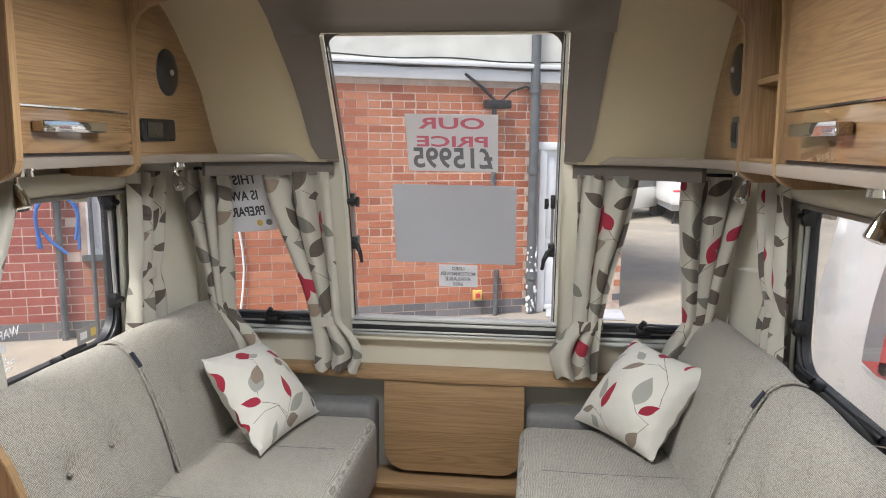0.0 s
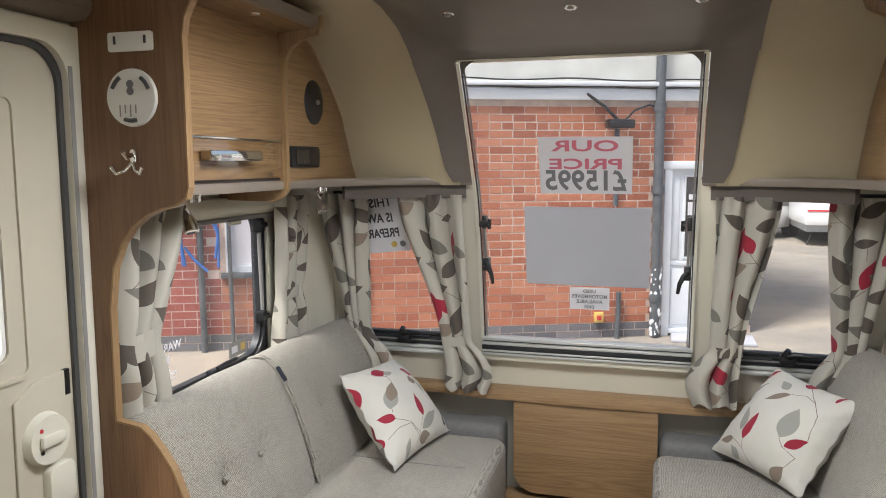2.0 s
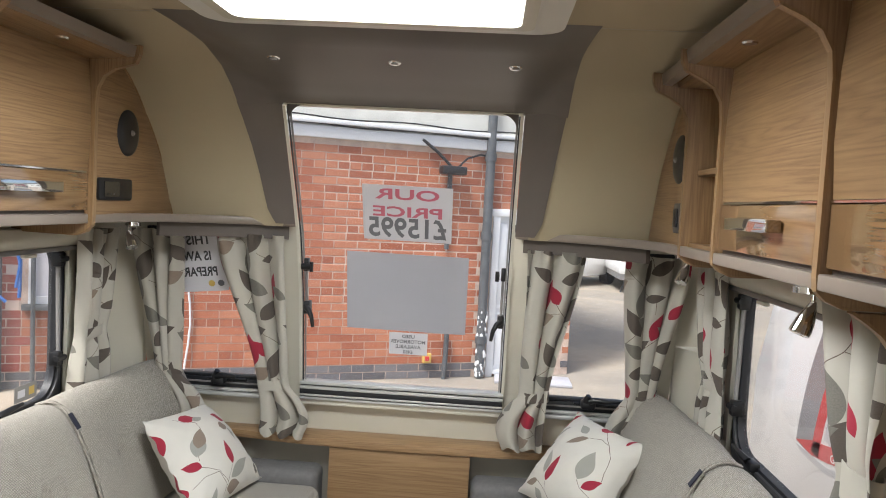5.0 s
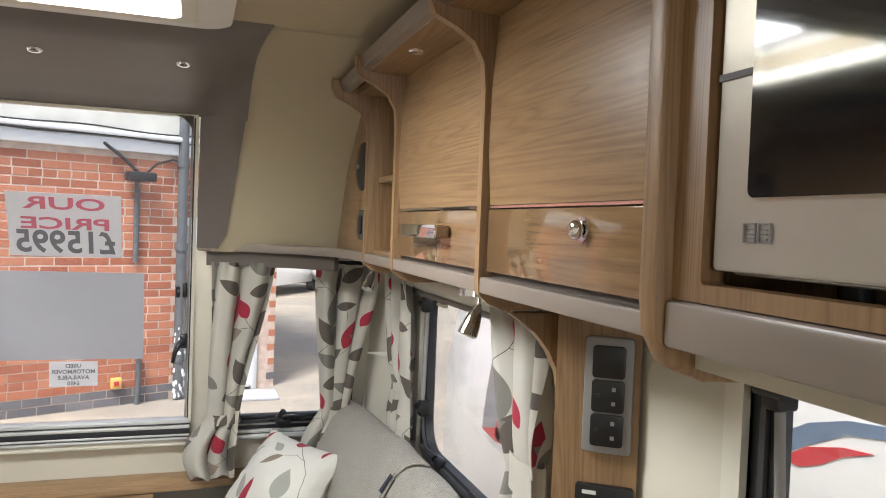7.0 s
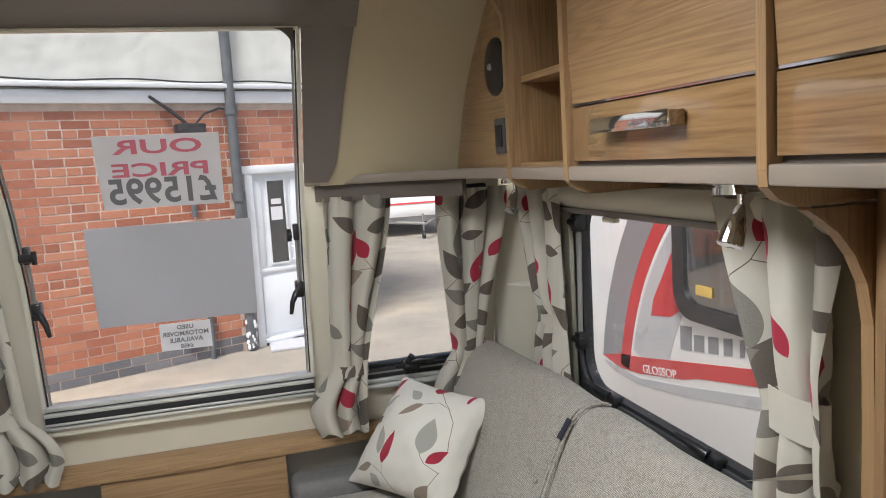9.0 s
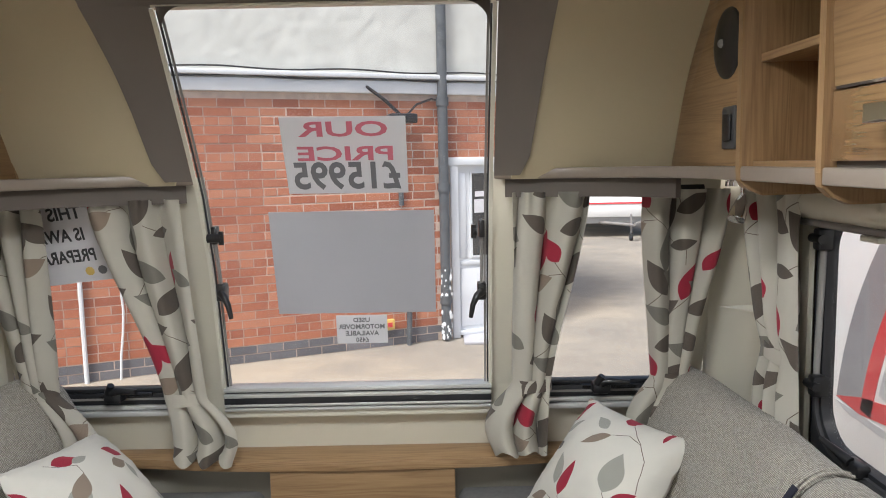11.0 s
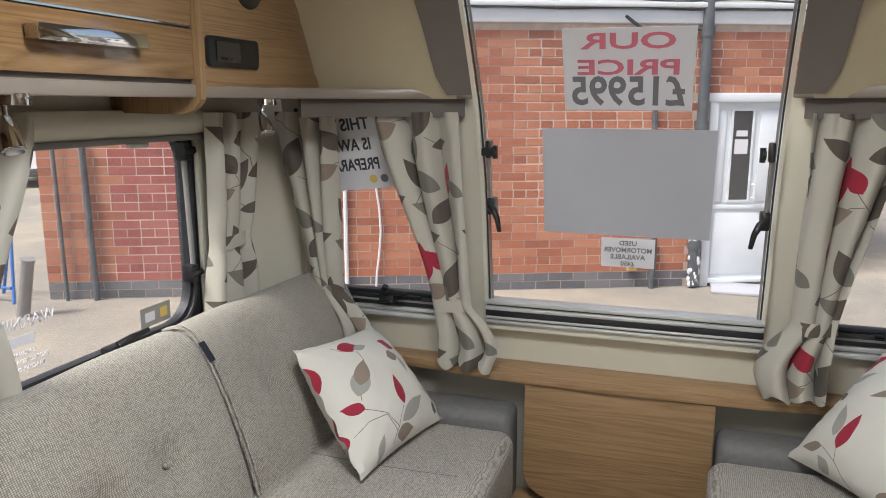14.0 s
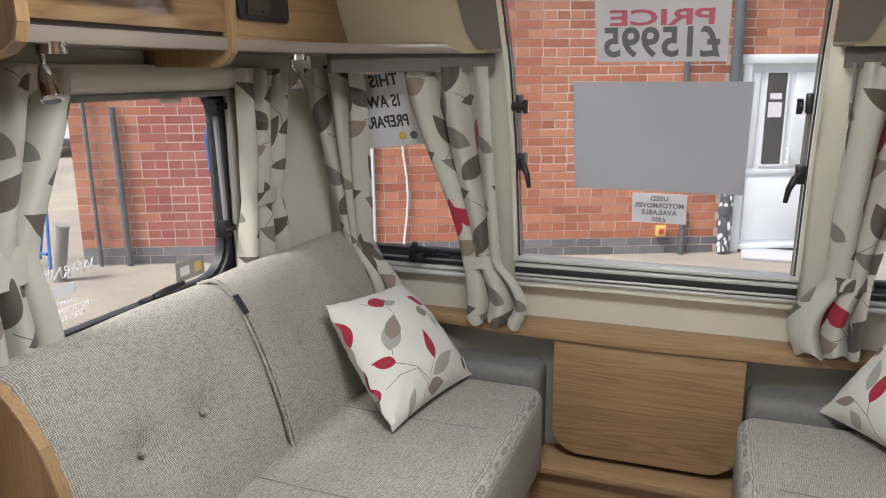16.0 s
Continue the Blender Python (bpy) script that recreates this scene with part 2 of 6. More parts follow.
def leaf_fabric(name, base, leaves, stems, repeat=None):
    """Cream cloth printed with single leaves on fine stems. Leaves: u, v, turn, half length, half width, colour."""
    m, t, p = nodes_of(name)
    uv = t.nodes.new("ShaderNodeUVMap")
    sep = t.nodes.new("ShaderNodeSeparateXYZ")
    t.links.new(uv.outputs[0], sep.inputs[0])
    u, v = sep.outputs[0], sep.outputs[1]
    if repeat:
        u, v = math_node(t, "WRAP", u, repeat[0]), math_node(t, "WRAP", v, repeat[1])
        for n in (u.node, v.node):
            n.inputs[2].default_value = 0.0
    n1 = node(t, "ShaderNodeTexNoise", Scale=7.0, Detail=3.0)
    t.links.new(uv.outputs[0], n1.inputs["Vector"])
    weave = node(t, "ShaderNodeTexNoise", Scale=900.0, Detail=2.0)
    t.links.new(uv.outputs[0], weave.inputs["Vector"])
    fibre = node(t, "ShaderNodeTexNoise", Scale=420.0, Detail=2.0)
    t.links.new(uv.outputs[0], fibre.inputs["Vector"])
    col = ramp(t, n1.outputs[0], [(0.3, tuple(x * 0.94 for x in base)), (0.7, base)])
    for line in stems:
        for (x0, y0), (x1, y1) in zip(line, line[1:]):
            length = math.hypot(x1 - x0, y1 - y0)
            dx, dy = (x1 - x0) / length, (y1 - y0) / length
            du, dv = math_node(t, "SUBTRACT", u, x0), math_node(t, "SUBTRACT", v, y0)
            along = math_node(t, "ADD", math_node(t, "MULTIPLY", du, dx), math_node(t, "MULTIPLY", dv, dy))
            along = math_node(t, "SUBTRACT", along, math_node(t, "MINIMUM", math_node(t, "MAXIMUM", along, 0.0), length))
            across = math_node(t, "ADD", math_node(t, "MULTIPLY", du, -dy), math_node(t, "MULTIPLY", dv, dx))
            d2 = math_node(t, "ADD", math_node(t, "MULTIPLY", along, along), math_node(t, "MULTIPLY", across, across))
            col = mixed(t, math_node(t, "LESS_THAN", d2, 0.0000008), col, (0.12, 0.085, 0.07))
    for (cu, cv, turn, hl, hw, colour) in leaves:
        ca, sa = math.cos(radians(turn)), math.sin(radians(turn))
        du, dv = math_node(t, "SUBTRACT", u, cu), math_node(t, "SUBTRACT", v, cv)
        x = math_node(t, "ADD", math_node(t, "MULTIPLY", du, ca / hl), math_node(t, "MULTIPLY", dv, sa / hl))
        y = math_node(t, "ABSOLUTE", math_node(t, "ADD", math_node(t, "MULTIPLY", du, -sa / hw), math_node(t, "MULTIPLY", dv, ca / hw)))
        xx = math_node(t, "MULTIPLY", x, x)
        taper = math_node(t, "MAXIMUM", math_node(t, "SUBTRACT", 1.0, math_node(t, "MULTIPLY", x, 0.35)), 0.1)
        edge = math_node(t, "MULTIPLY", math_node(t, "SUBTRACT", 1.0, xx), taper)
        tone = ramp(t, fibre.outputs[0], [(0.3, tuple(c * 0.85 for c in colour)), (0.7, tuple(c * 1.12 for c in colour))])
        col = mixed(t, math_node(t, "GREATER_THAN", edge, y), col, tone)
    t.links.new(col, p.inputs["Base Color"])
    p.inputs["Roughness"].default_value = 0.85
    p.inputs["Sheen Weight"].default_value = 0.1
    bumped(t, p, weave.outputs[0], 0.15, 0.0008)
    return m


CURTAIN_LEAVES = [
    (0.085, 0.345, 78, 0.052, 0.023, RED), (0.130, 0.352, 128, 0.031, 0.018, RED), (0.255, 0.300, 62, 0.054, 0.023, DARK),
    (0.335, 0.335, 28, 0.044, 0.018, DARK), (0.345, 0.395, 160, 0.040, 0.017, SAGED), (0.105, 0.262, 25, 0.036, 0.019, TAUPE),
    (0.205, 0.215, 70, 0.056, 0.025, SAGED), (0.315, 0.225, 12, 0.032, 0.012, DARK), (0.045, 0.185, 60, 0.030, 0.014, RED),
    (0.165, 0.135, 118, 0.045, 0.021, DARK), (0.225, 0.125, 152, 0.046, 0.022, SAGED), (0.340, 0.125, 72, 0.043, 0.019, RED),
    (0.375, 0.105, 150, 0.034, 0.015, SAGED), (0.060, 0.060, 20, 0.044, 0.018, DARK), (0.165, 0.035, 155, 0.042, 0.018, SAGED),
    (0.275, 0.040, 40, 0.046, 0.019, DARK), (0.025, 0.425, 150, 0.042, 0.017, DARK), (0.195, 0.418, 15, 0.042, 0.018, DARK),
]
CURTAIN_STEMS = [
    [(0.142, 0.325), (0.168, 0.292), (0.205, 0.260), (0.222, 0.235)], [(0.168, 0.292), (0.138, 0.286), (0.112, 0.268)],
    [(0.085, 0.293), (0.078, 0.262), (0.066, 0.230), (0.055, 0.200)], [(0.185, 0.160), (0.172, 0.100), (0.130, 0.055)],
    [(0.325, 0.170), (0.322, 0.210)], [(0.345, 0.082), (0.318, 0.058), (0.290, 0.030)], [(0.262, 0.245), (0.290, 0.226), (0.312, 0.222)],
    [(0.300, 0.318), (0.290, 0.360), (0.250, 0.400), (0.215, 0.418)], [(0.10, 0.40), (0.060, 0.420), (0.040, 0.432)],
]
CUSHION_A_LEAVES = [
    (0.211, 0.144, 83, 0.05, 0.018, RED), (0.099, 0.224, 47, 0.053, 0.029, SAGE), (0.119, 0.244, 47, 0.046, 0.024, TAUPE),
    (0.148, 0.342, -10, 0.037, 0.022, RED), (0.183, 0.324, 0, 0.026, 0.013, SAGE), (0.039, 0.163, 146, 0.033, 0.015, RED),
    (0.287, 0.254, -1, 0.034, 0.021, TAUPE), (0.315, 0.214, -100, 0.036, 0.012, SAGE), (0.361, 0.104, 119, 0.031, 0.013, SAGE),
    (0.367, 0.047, 58, 0.029, 0.009, DARK), (0.244, 0.074, 18, 0.065, 0.022, SAGE), (0.19, 0.026, -6, 0.039, 0.019, TAUPE),
    (0.084, 0.027, 67, 0.031, 0.015, SAGE), (-0.002, 0.305, 94, 0.05, 0.015, RED), (0.309, 0.299, -42, 0.037, 0.018, RED),
    (-0.005, 0.107, 87, 0.029, 0.012, RED),
]
CUSHION_A_STEMS = [[(0.13, 0.016), (0.202, 0.094)], [(0.16, 0.046), (0.128, 0.1), (0.066, 0.144)], [(0.152, 0.038), (0.126, 0.097), (0.064, 0.109), (0.015, 0.1)], [(0.065, 0.169), (0.076, 0.199), (0.151, 0.276), (0.16, 0.311)], [(0.16, 0.311), (0.118, 0.332), (0.091, 0.358)]]
CUSHION_B_LEAVES = [
    (0.149, 0.147, 87, 0.061, 0.02, RED), (0.1, 0.164, 110, 0.053, 0.019, SAGE), (0.067, 0.06, -157, 0.035, 0.015, TAUPE),
    (0.12, 0.027, 141, 0.028, 0.017, SAGE), (0.162, 0.294, -142, 0.05, 0.015, TAUPE), (0.14, 0.351, 159, 0.033, 0.016, SAGE),
    (0.201, 0.397, 155, 0.033, 0.016, RED), (0.281, 0.221, 93, 0.066, 0.033, SAGE), (0.336, 0.162, 47, 0.04, 0.017, RED),
    (0.31, 0.033, 56, 0.04, 0.02, TAUPE), (0.019, 0.354, 78, 0.044, 0.015, RED), (0.041, 0.301, 48, 0.043, 0.013, SAGE),
    (0.028, 0.231, 156, 0.023, 0.014, DARK), (0.336, 0.393, 101, 0.031, 0.009, RED), (0.025, 0.136, 71, 0.017, 0.007, TAUPE),
]
CUSHION_B_STEMS = [[(0.208, 0.003), (0.155, 0.051), (0.145, 0.084)], [(0.155, 0.051), (0.102, 0.073)], [(0.23, 0.381), (0.3, 0.331), (0.339, 0.288), (0.359, 0.193)], [(0.202, 0.326), (0.248, 0.345), (0.3, 0.331)], [(0.351, 0.115), (0.305, 0.129), (0.283, 0.154)], [(0.333, 0.067), (0.355, 0.117)]]
CURTAIN_TILE = (0.42, 0.46)
CURTAIN_ALL = [(u + du, v + dv, a, 1.22 * l, 1.25 * w, c) for u, v, a, l, w, c in CURTAIN_LEAVES for du in (-0.42, 0, 0.42) for dv in (-0.46, 0, 0.46)
               if -1.25 * l < u + du < 0.42 + 1.25 * l and -1.25 * l < v + dv < 0.46 + 1.25 * l]
M_CURTAIN = leaf_fabric("leaf_print_curtain_cloth", (0.46, 0.435, 0.37), CURTAIN_ALL, CURTAIN_STEMS, CURTAIN_TILE)
# another cut of the same cloth, in which only brown and grey leaves show
M_CURTAIN_BROWN = M_CURTAIN.copy()
for n in M_CURTAIN_BROWN.node_tree.nodes:
    if n.type == "VALTORGB":
        for e in n.color_ramp.elements:
            if e.color[0] > 4 * e.color[1]:
                k = e.color[0] / RED[0]
                e.color = (DARK[0] * k, DARK[1] * k, DARK[2] * k, 1)
M_BAND = plain("plain_cream_cloth", (0.46, 0.435, 0.37), 0.85, vary=0.06, scale=14, grain=0.25, gscale=700)
M_PILLOW_A = leaf_fabric("leaf_print_cushion_cloth", (0.63, 0.605, 0.54), CUSHION_A_LEAVES, CUSHION_A_STEMS)
M_PILLOW_B = leaf_fabric("leaf_print_cushion_cloth", (0.63, 0.605, 0.54), CUSHION_B_LEAVES, CUSHION_B_STEMS)


def brick_material(name, lo, mid, hi):
    m, t, p = nodes_of(name)
    info = t.nodes.new("ShaderNodeObjectInfo")
    geo = t.nodes.new("ShaderNodeNewGeometry")
    c = t.nodes.new("ShaderNodeTexCoord")
    n1 = node(t, "ShaderNodeTexNoise", Scale=25.0, Detail=5.0)
    t.links.new(c.outputs["Object"], n1.inputs["Vector"])
    r = math_node(t, "FRACT", math_node(t, "ADD", info.outputs["Random"], geo.outputs["Random Per Island"]))
    f = math_node(t, "ADD", math_node(t, "MULTIPLY", r, 0.6), math_node(t, "MULTIPLY", n1.outputs[0], 0.45))
    t.links.new(ramp(t, f, [(0.12, lo), (0.5, mid), (0.95, hi)]), p.inputs["Base Color"])
    p.inputs["Roughness"].default_value = 0.9
    bumped(t, p, n1.outputs[0], 0.5, 0.004)
    return m


M_BRICK = brick_material("orange_red_brick", (0.27, 0.082, 0.045), (0.40, 0.142, 0.076), (0.50, 0.22, 0.13))
M_BRICK2 = brick_material("smooth_red_brick", (0.26, 0.062, 0.05), (0.33, 0.088, 0.068), (0.39, 0.125, 0.095))
M_BLUEBRICK = brick_material("blue_grey_brick", (0.09, 0.09, 0.10), (0.14, 0.14, 0.155), (0.2, 0.19, 0.2))
M_MORTAR = plain("grey_lime_mortar", (0.53, 0.42, 0.355), 0.95, vary=0.2, scale=12, grain=0.5, gscale=90)

M_POINTING = plain("pale_pink_pointing", (0.66, 0.53, 0.47), 0.95, vary=0.12, scale=10, grain=0.4, gscale=90)


def ground_material():
    m, t, p = nodes_of("pale_worn_concrete")
    c = t.nodes.new("ShaderNodeTexCoord")
    n1 = node(t, "ShaderNodeTexNoise", Scale=0.5, Detail=8.0, Roughness=0.65)
    n2 = node(t, "ShaderNodeTexNoise", Scale=3.0, Detail=6.0)
    n3 = node(t, "ShaderNodeTexNoise", Scale=60.0, Detail=4.0)
    for n in (n1, n2, n3):
        t.links.new(c.outputs["Object"], n.inputs["Vector"])
    base = ramp(t, n1.outputs[0], [(0.38, (0.19, 0.172, 0.15)), (0.5, (0.26, 0.228, 0.186)), (0.6, (0.39, 0.325, 0.24))])
    base = mixed(t, 0.35, base, ramp(t, n2.outputs[0], [(0.3, (0.20, 0.178, 0.15)), (0.7, (0.34, 0.30, 0.24))]))
    base = mixed(t, 0.2, base, ramp(t, n3.outputs[0], [(0.3, (0.16, 0.15, 0.135)), (0.7, (0.44, 0.41, 0.365))]))
    t.links.new(base, p.inputs["Base Color"])
    p.inputs["Roughness"].default_value = 0.9
    bumped(t, p, n3.outputs[0], 0.4, 0.01)
    return m


M_GROUND = ground_material()

# ---- building helpers ----
BASE = {}


def link(name, bm, material, base=(0, 0, 0), smooth=True):
    bmesh.ops.translate(bm, verts=bm.verts, vec=-Vector(base))
    me = bpy.data.meshes.new(name)
    bm.normal_update()
    bm.to_mesh(me)
    bm.free()
    me.materials.append(material)
    if smooth:
        me.shade_smooth()
        me.set_sharp_from_angle(angle=radians(38))
    ob = new(name, me)
    return ob


def thing(name, base, label, category, group="", kind=""):
    ob = new(name)
    ob.empty_display_size = 0.05
    ob.location = base
    BASE[ob] = Vector(base)
    return tagged(ob, label, category, group, kind)


def part(name, bm, material, parent, label=""):
    ob = link(name, bm, material, BASE[parent])
    ob.parent = parent
    BASE[ob] = BASE[parent]
    if label:
        tagged(ob, label)
    return ob


def single(name, bm, material, base, label, category, group="", kind=""):
    ob = link(name, bm, material, base)
    ob.location = base
    BASE[ob] = Vector(base)
    return tagged(ob, label, category, group, kind)


def structure(name, bm, material, label, category):
    ob = link(name, bm, material)
    BASE[ob] = Vector((0, 0, 0))
    return tagged(ob, label, category, "", "structure")


def box(bm, x0, x1, y0, y1, z0, z1, bevel=0.0, seg=2):
    made = bmesh.ops.create_cube(bm, size=1.0)["verts"]
    for v in made:
        v.co = Vector(((x0 + x1) / 2 + v.co.x * (x1 - x0), (y0 + y1) / 2 + v.co.y * (y1 - y0), (z0 + z1) / 2 + v.co.z * (z1 - z0)))
    if bevel > 0:
        edges = list({e for v in made for e in v.link_edges})
        bmesh.ops.bevel(bm, geom=edges, offset=bevel, segments=seg, affect="EDGES", profile=0.5)
    return bm


def boxed(*a, **k):
    return box(bmesh.new(), *a, **k)


def slab(points, axis, a0, a1, bevel=0.0):
    """A flat outline in the plane across an axis, drawn out from a0 to a1. Points: (y, z), (x, z) or (x, y)."""
    bm = bmesh.new()

    def at(p, a):
        return {"x": (a, p[0], p[1]), "y": (p[0], a, p[1]), "z": (p[0], p[1], a)}[axis]
    lo = [bm.verts.new(at(p, a0)) for p in points]
    hi = [bm.verts.new(at(p, a1)) for p in points]
    n = len(points)
    bm.faces.new(lo)
    bm.faces.new(hi[::-1])
    for k in range(n):
        bm.faces.new((lo[k], hi[k], hi[(k + 1) % n], lo[(k + 1) % n]))
    bmesh.ops.recalc_face_normals(bm, faces=bm.faces)
    if bevel > 0:
        rim = [e for e in bm.edges if (e.verts[0] in lo) == (e.verts[1] in lo)]
        bmesh.ops.bevel(bm, geom=rim, offset=bevel, segments=2, affect="EDGES", profile=0.5)
    return bm


def rounded(x0, x1, y0, y1, r, n=5):
    """Outline of a rectangle with round corners. r: one radius or four, from (x1, y1) on against the clock."""
    rs = r if isinstance(r, (tuple, list)) else (r,) * 4
    out = []
    for (cx, cy, a), q in zip(((x1, y1, 0), (x0, y1, 90), (x0, y0, 180), (x1, y0, 270)), rs):
        sx, sy = (1 if cx == x1 else -1), (1 if cy == y1 else -1)
        for k in range(n + 1):
            w = radians(a + 90 * k / n)
            out.append((cx - sx * q + q * math.cos(w), cy - sy * q + q * math.sin(w)))
            if q == 0:
                break
    return out


def ring(outer, inner, axis, a0, a1):
    """A frame between two outlines with as many points each."""
    bm = bmesh.new()

    def at(p, a):
        return {"x": (a, p[0], p[1]), "y": (p[0], a, p[1]), "z": (p[0], p[1], a)}[axis]
    loops = [[bm.verts.new(at(p, a)) for p in pts] for pts, a in ((outer, a0), (outer, a1), (inner, a1), (inner, a0))]
    n = len(outer)
    for i in range(4):
        A, B = loops[i], loops[(i + 1) % 4]
        for k in range(n):
            bm.faces.new((A[k], A[(k + 1) % n], B[(k + 1) % n], B[k]))
    bmesh.ops.recalc_face_normals(bm, faces=bm.faces)
    return bm


def tube(bm, points, r, sides=10):
    """A round rod along points; r: one radius or one for each point."""
    pts = [Vector(p) for p in points]
    rs = r if isinstance(r, (list, tuple)) else [r] * len(pts)
    prev = None
    rows = []
    for k, p in enumerate(pts):
        d = (pts[min(k + 1, len(pts) - 1)] - pts[max(k - 1, 0)]).normalized()
        if prev is None:
            s = d.orthogonal().normalized()
        else:
            s = (prev - d * prev.dot(d)).normalized()
        prev = s
        q = d.cross(s)
        rows.append([bm.verts.new(p + rs[k] * (s * math.cos(2 * math.pi * i / sides) + q * math.sin(2 * math.pi * i / sides))) for i in range(sides)])
    for A, B in zip(rows, rows[1:]):
        for i in range(sides):
            bm.faces.new((A[i], A[(i + 1) % sides], B[(i + 1) % sides], B[i]))
    bm.faces.new(rows[0][::-1])
    bm.faces.new(rows[-1])
    return bm


def rod(points, r, sides=10):
    return tube(bmesh.new(), points, r, sides)


def sheet_grid(fn, nu, nv, uvfn=None, thick=0.0):
    """A surface from fn(a, b), a and b in 0..1, with UVs from uvfn, and thickness along its normals."""
    bm = bmesh.new()
    g = [[bm.verts.new(fn(i / nu, j / nv)) for i in range(nu + 1)] for j in range(nv + 1)]
    lay = bm.loops.layers.uv.new("UVMap")
    for j in range(nv):
        for i in range(nu):
            f = bm.faces.new((g[j][i], g[j][i + 1], g[j + 1][i + 1], g[j + 1][i]))
            for lp, (a, b) in zip(f.loops, ((i, j), (i + 1, j), (i + 1, j + 1), (i, j + 1))):
                lp[lay].uv = uvfn(a / nu, b / nv) if uvfn else (a / nu, b / nv)
    bm.normal_update()
    if thick:
        bmesh.ops.solidify(bm, geom=bm.faces[:], thickness=thick)
    return bm


def pane_sheet(points, axis, a, toward):
    """One flat sheet of glass, facing the way given."""
    bm = bmesh.new()
    f = bm.faces.new([bm.verts.new({"x": (a, p[0], p[1]), "y": (p[0], a, p[1])}[axis]) for p in points])
    f.normal_update()
    if f.normal.dot(Vector(toward)) < 0:
        f.normal_flip()
    return bm


def lerp_profile(pts, z):
    """y at z along a list of (y, z) with rising z."""
    for (y0, z0), (y1, z1) in zip(pts, pts[1:]):
        if z <= z1:
            return y0 + (y1 - y0) * (z - z0) / (z1 - z0)
    return pts[-1][0]


def smooth_line(pts, n):
    """n + 1 even points along a rounded path through pts (Catmull-Rom)."""
    P = [Vector(p) for p in pts]
    P = [2 * P[0] - P[1]] + P + [2 * P[-1] - P[-2]]
    out = []
    m = len(P) - 3
    for k in range(n + 1):
        t = m * k / n
        i = min(m - 1, int(t))
        f = t - i
        a, b, c, d = P[i:i + 4]
        out.append(0.5 * ((2 * b) + (c - a) * f + (2 * a - 5 * b + 4 * c - d) * f * f + (3 * b - a - 3 * c + d) * f ** 3))
    return out


def words(name, body, size, material, parent, m, base, align="CENTER", extrude=0.0006, bold=0.0):
    """Lettering as a mesh of its own under a thing."""
    cu = bpy.data.curves.new(name, "FONT")
    cu.body, cu.size, cu.align_x, cu.align_y, cu.extrude = body, size, align, "CENTER", extrude
    cu.resolution_u, cu.offset = 3, bold * size
    tmp = new(name, cu)
    dg = bpy.context.evaluated_depsgraph_get()
    me = bpy.data.meshes.new_from_object(tmp.evaluated_get(dg))
    bpy.data.objects.remove(tmp)
    bpy.data.curves.remove(cu)
    me.transform(Matrix.Translation(-Vector(base)) @ m)
    me.materials.clear()
    me.materials.append(material)
    ob = new(name, me)
    ob.parent = parent
    return ob


# ---- structure ----
WX = 1.07          # half width between the side walls
CZ = 1.95          # ceiling
BACK = -3.0
FRONT = [(2.98, 0.0), (2.98, 0.60), (2.965, 0.80), (2.83, 1.42)]          # front wall's inner face, (y, z)
SHELL = [(2.778, 1.40), (2.757, 1.44), (2.681, 1.585), (2.62, 1.67), (2.535, 1.756), (2.45, 1.83), (2.359, 1.884), (2.20, 1.928), (2.08, 1.944), (1.99, 1.951)]
PANE = [(2.941, 0.80), (2.878, 1.16), (2.808, 1.372), (2.734, 1.51), (2.657, 1.637), (2.60, 1.735), (2.56, 1.80)]

structure("floor", boxed(-WX, WX, BACK, 2.98, -0.04, 0.0), M_FLOOR, "brown wood-effect caravan floor", "floor")

bm = bmesh.new()
RL = (-0.32, 0.36, 1.36, 1.87)
box(bm, -WX - 0.03, RL[0], BACK, 2.06, CZ, CZ + 0.04)
box(bm, RL[1], WX + 0.03, BACK, 2.06, CZ, CZ + 0.04)
box(bm, RL[0], RL[1], RL[3], 2.06, CZ, CZ + 0.04)
# unseen opening added between these two boxes for the rear fill lamp
box(bm, RL[0], RL[1], -0.6, RL[2], CZ, CZ + 0.04)
box(bm, RL[0], RL[1], BACK, -1.2, CZ, CZ + 0.04)
structure("ceiling", bm, M_SHELL, "cream caravan ceiling with rooflight opening and added rear opening", "ceiling")
# unseen cap above the ceiling, keeps outside light out of the rooflight openings
structure("roof_cover", boxed(-WX - 0.05, WX + 0.05, BACK - 0.03, 2.0, 2.09, 2.12), M_WHITEBODY, "unseen white roof cap closing off the rooflights", "roof")


def side_wall(s, name, openings):
    """A side wall with its openings (y0, y1, z0, z1), in order of y."""
    bm = bmesh.new()
    y = BACK
    x0, x1 = sorted((s * WX, s * (WX + 0.03)))
    for (y0, y1, z0, z1) in openings:
        box(bm, x0, x1, y, y0, -0.04, CZ)
        if z0 > -0.04:
            box(bm, x0, x1, y0, y1, -0.04, z0)
        box(bm, x0, x1, y0, y1, z1, CZ)
        y = y1
    box(bm, x0, x1, y, 2.66, -0.04, CZ)
    return structure(name, bm, M_CREAM, "cream vinyl caravan side wall", "wall")


LWIN = (1.70, 2.50, 0.79, 1.345)
RWIN = (1.60, 2.46, 0.79, 1.345)
KWIN = (0.30, 1.02, 0.95, 1.40)
LDOOR = (0.98, 1.605, 0.0, 1.755)
wall_left = side_wall(-1, "wall_left", [LDOOR, LWIN])
wall_right = side_wall(1, "wall_right", [KWIN, RWIN])
structure("wall_back", boxed(-WX, WX, BACK - 0.03, BACK, -0.04, CZ), M_CREAM, "cream rear wall of the caravan", "wall")

# front wall: pieces round the three openings, leaning back as it rises
FW = (0.51, 0.955)        # the flanking panes' opening, in |x|
bm = bmesh.new()


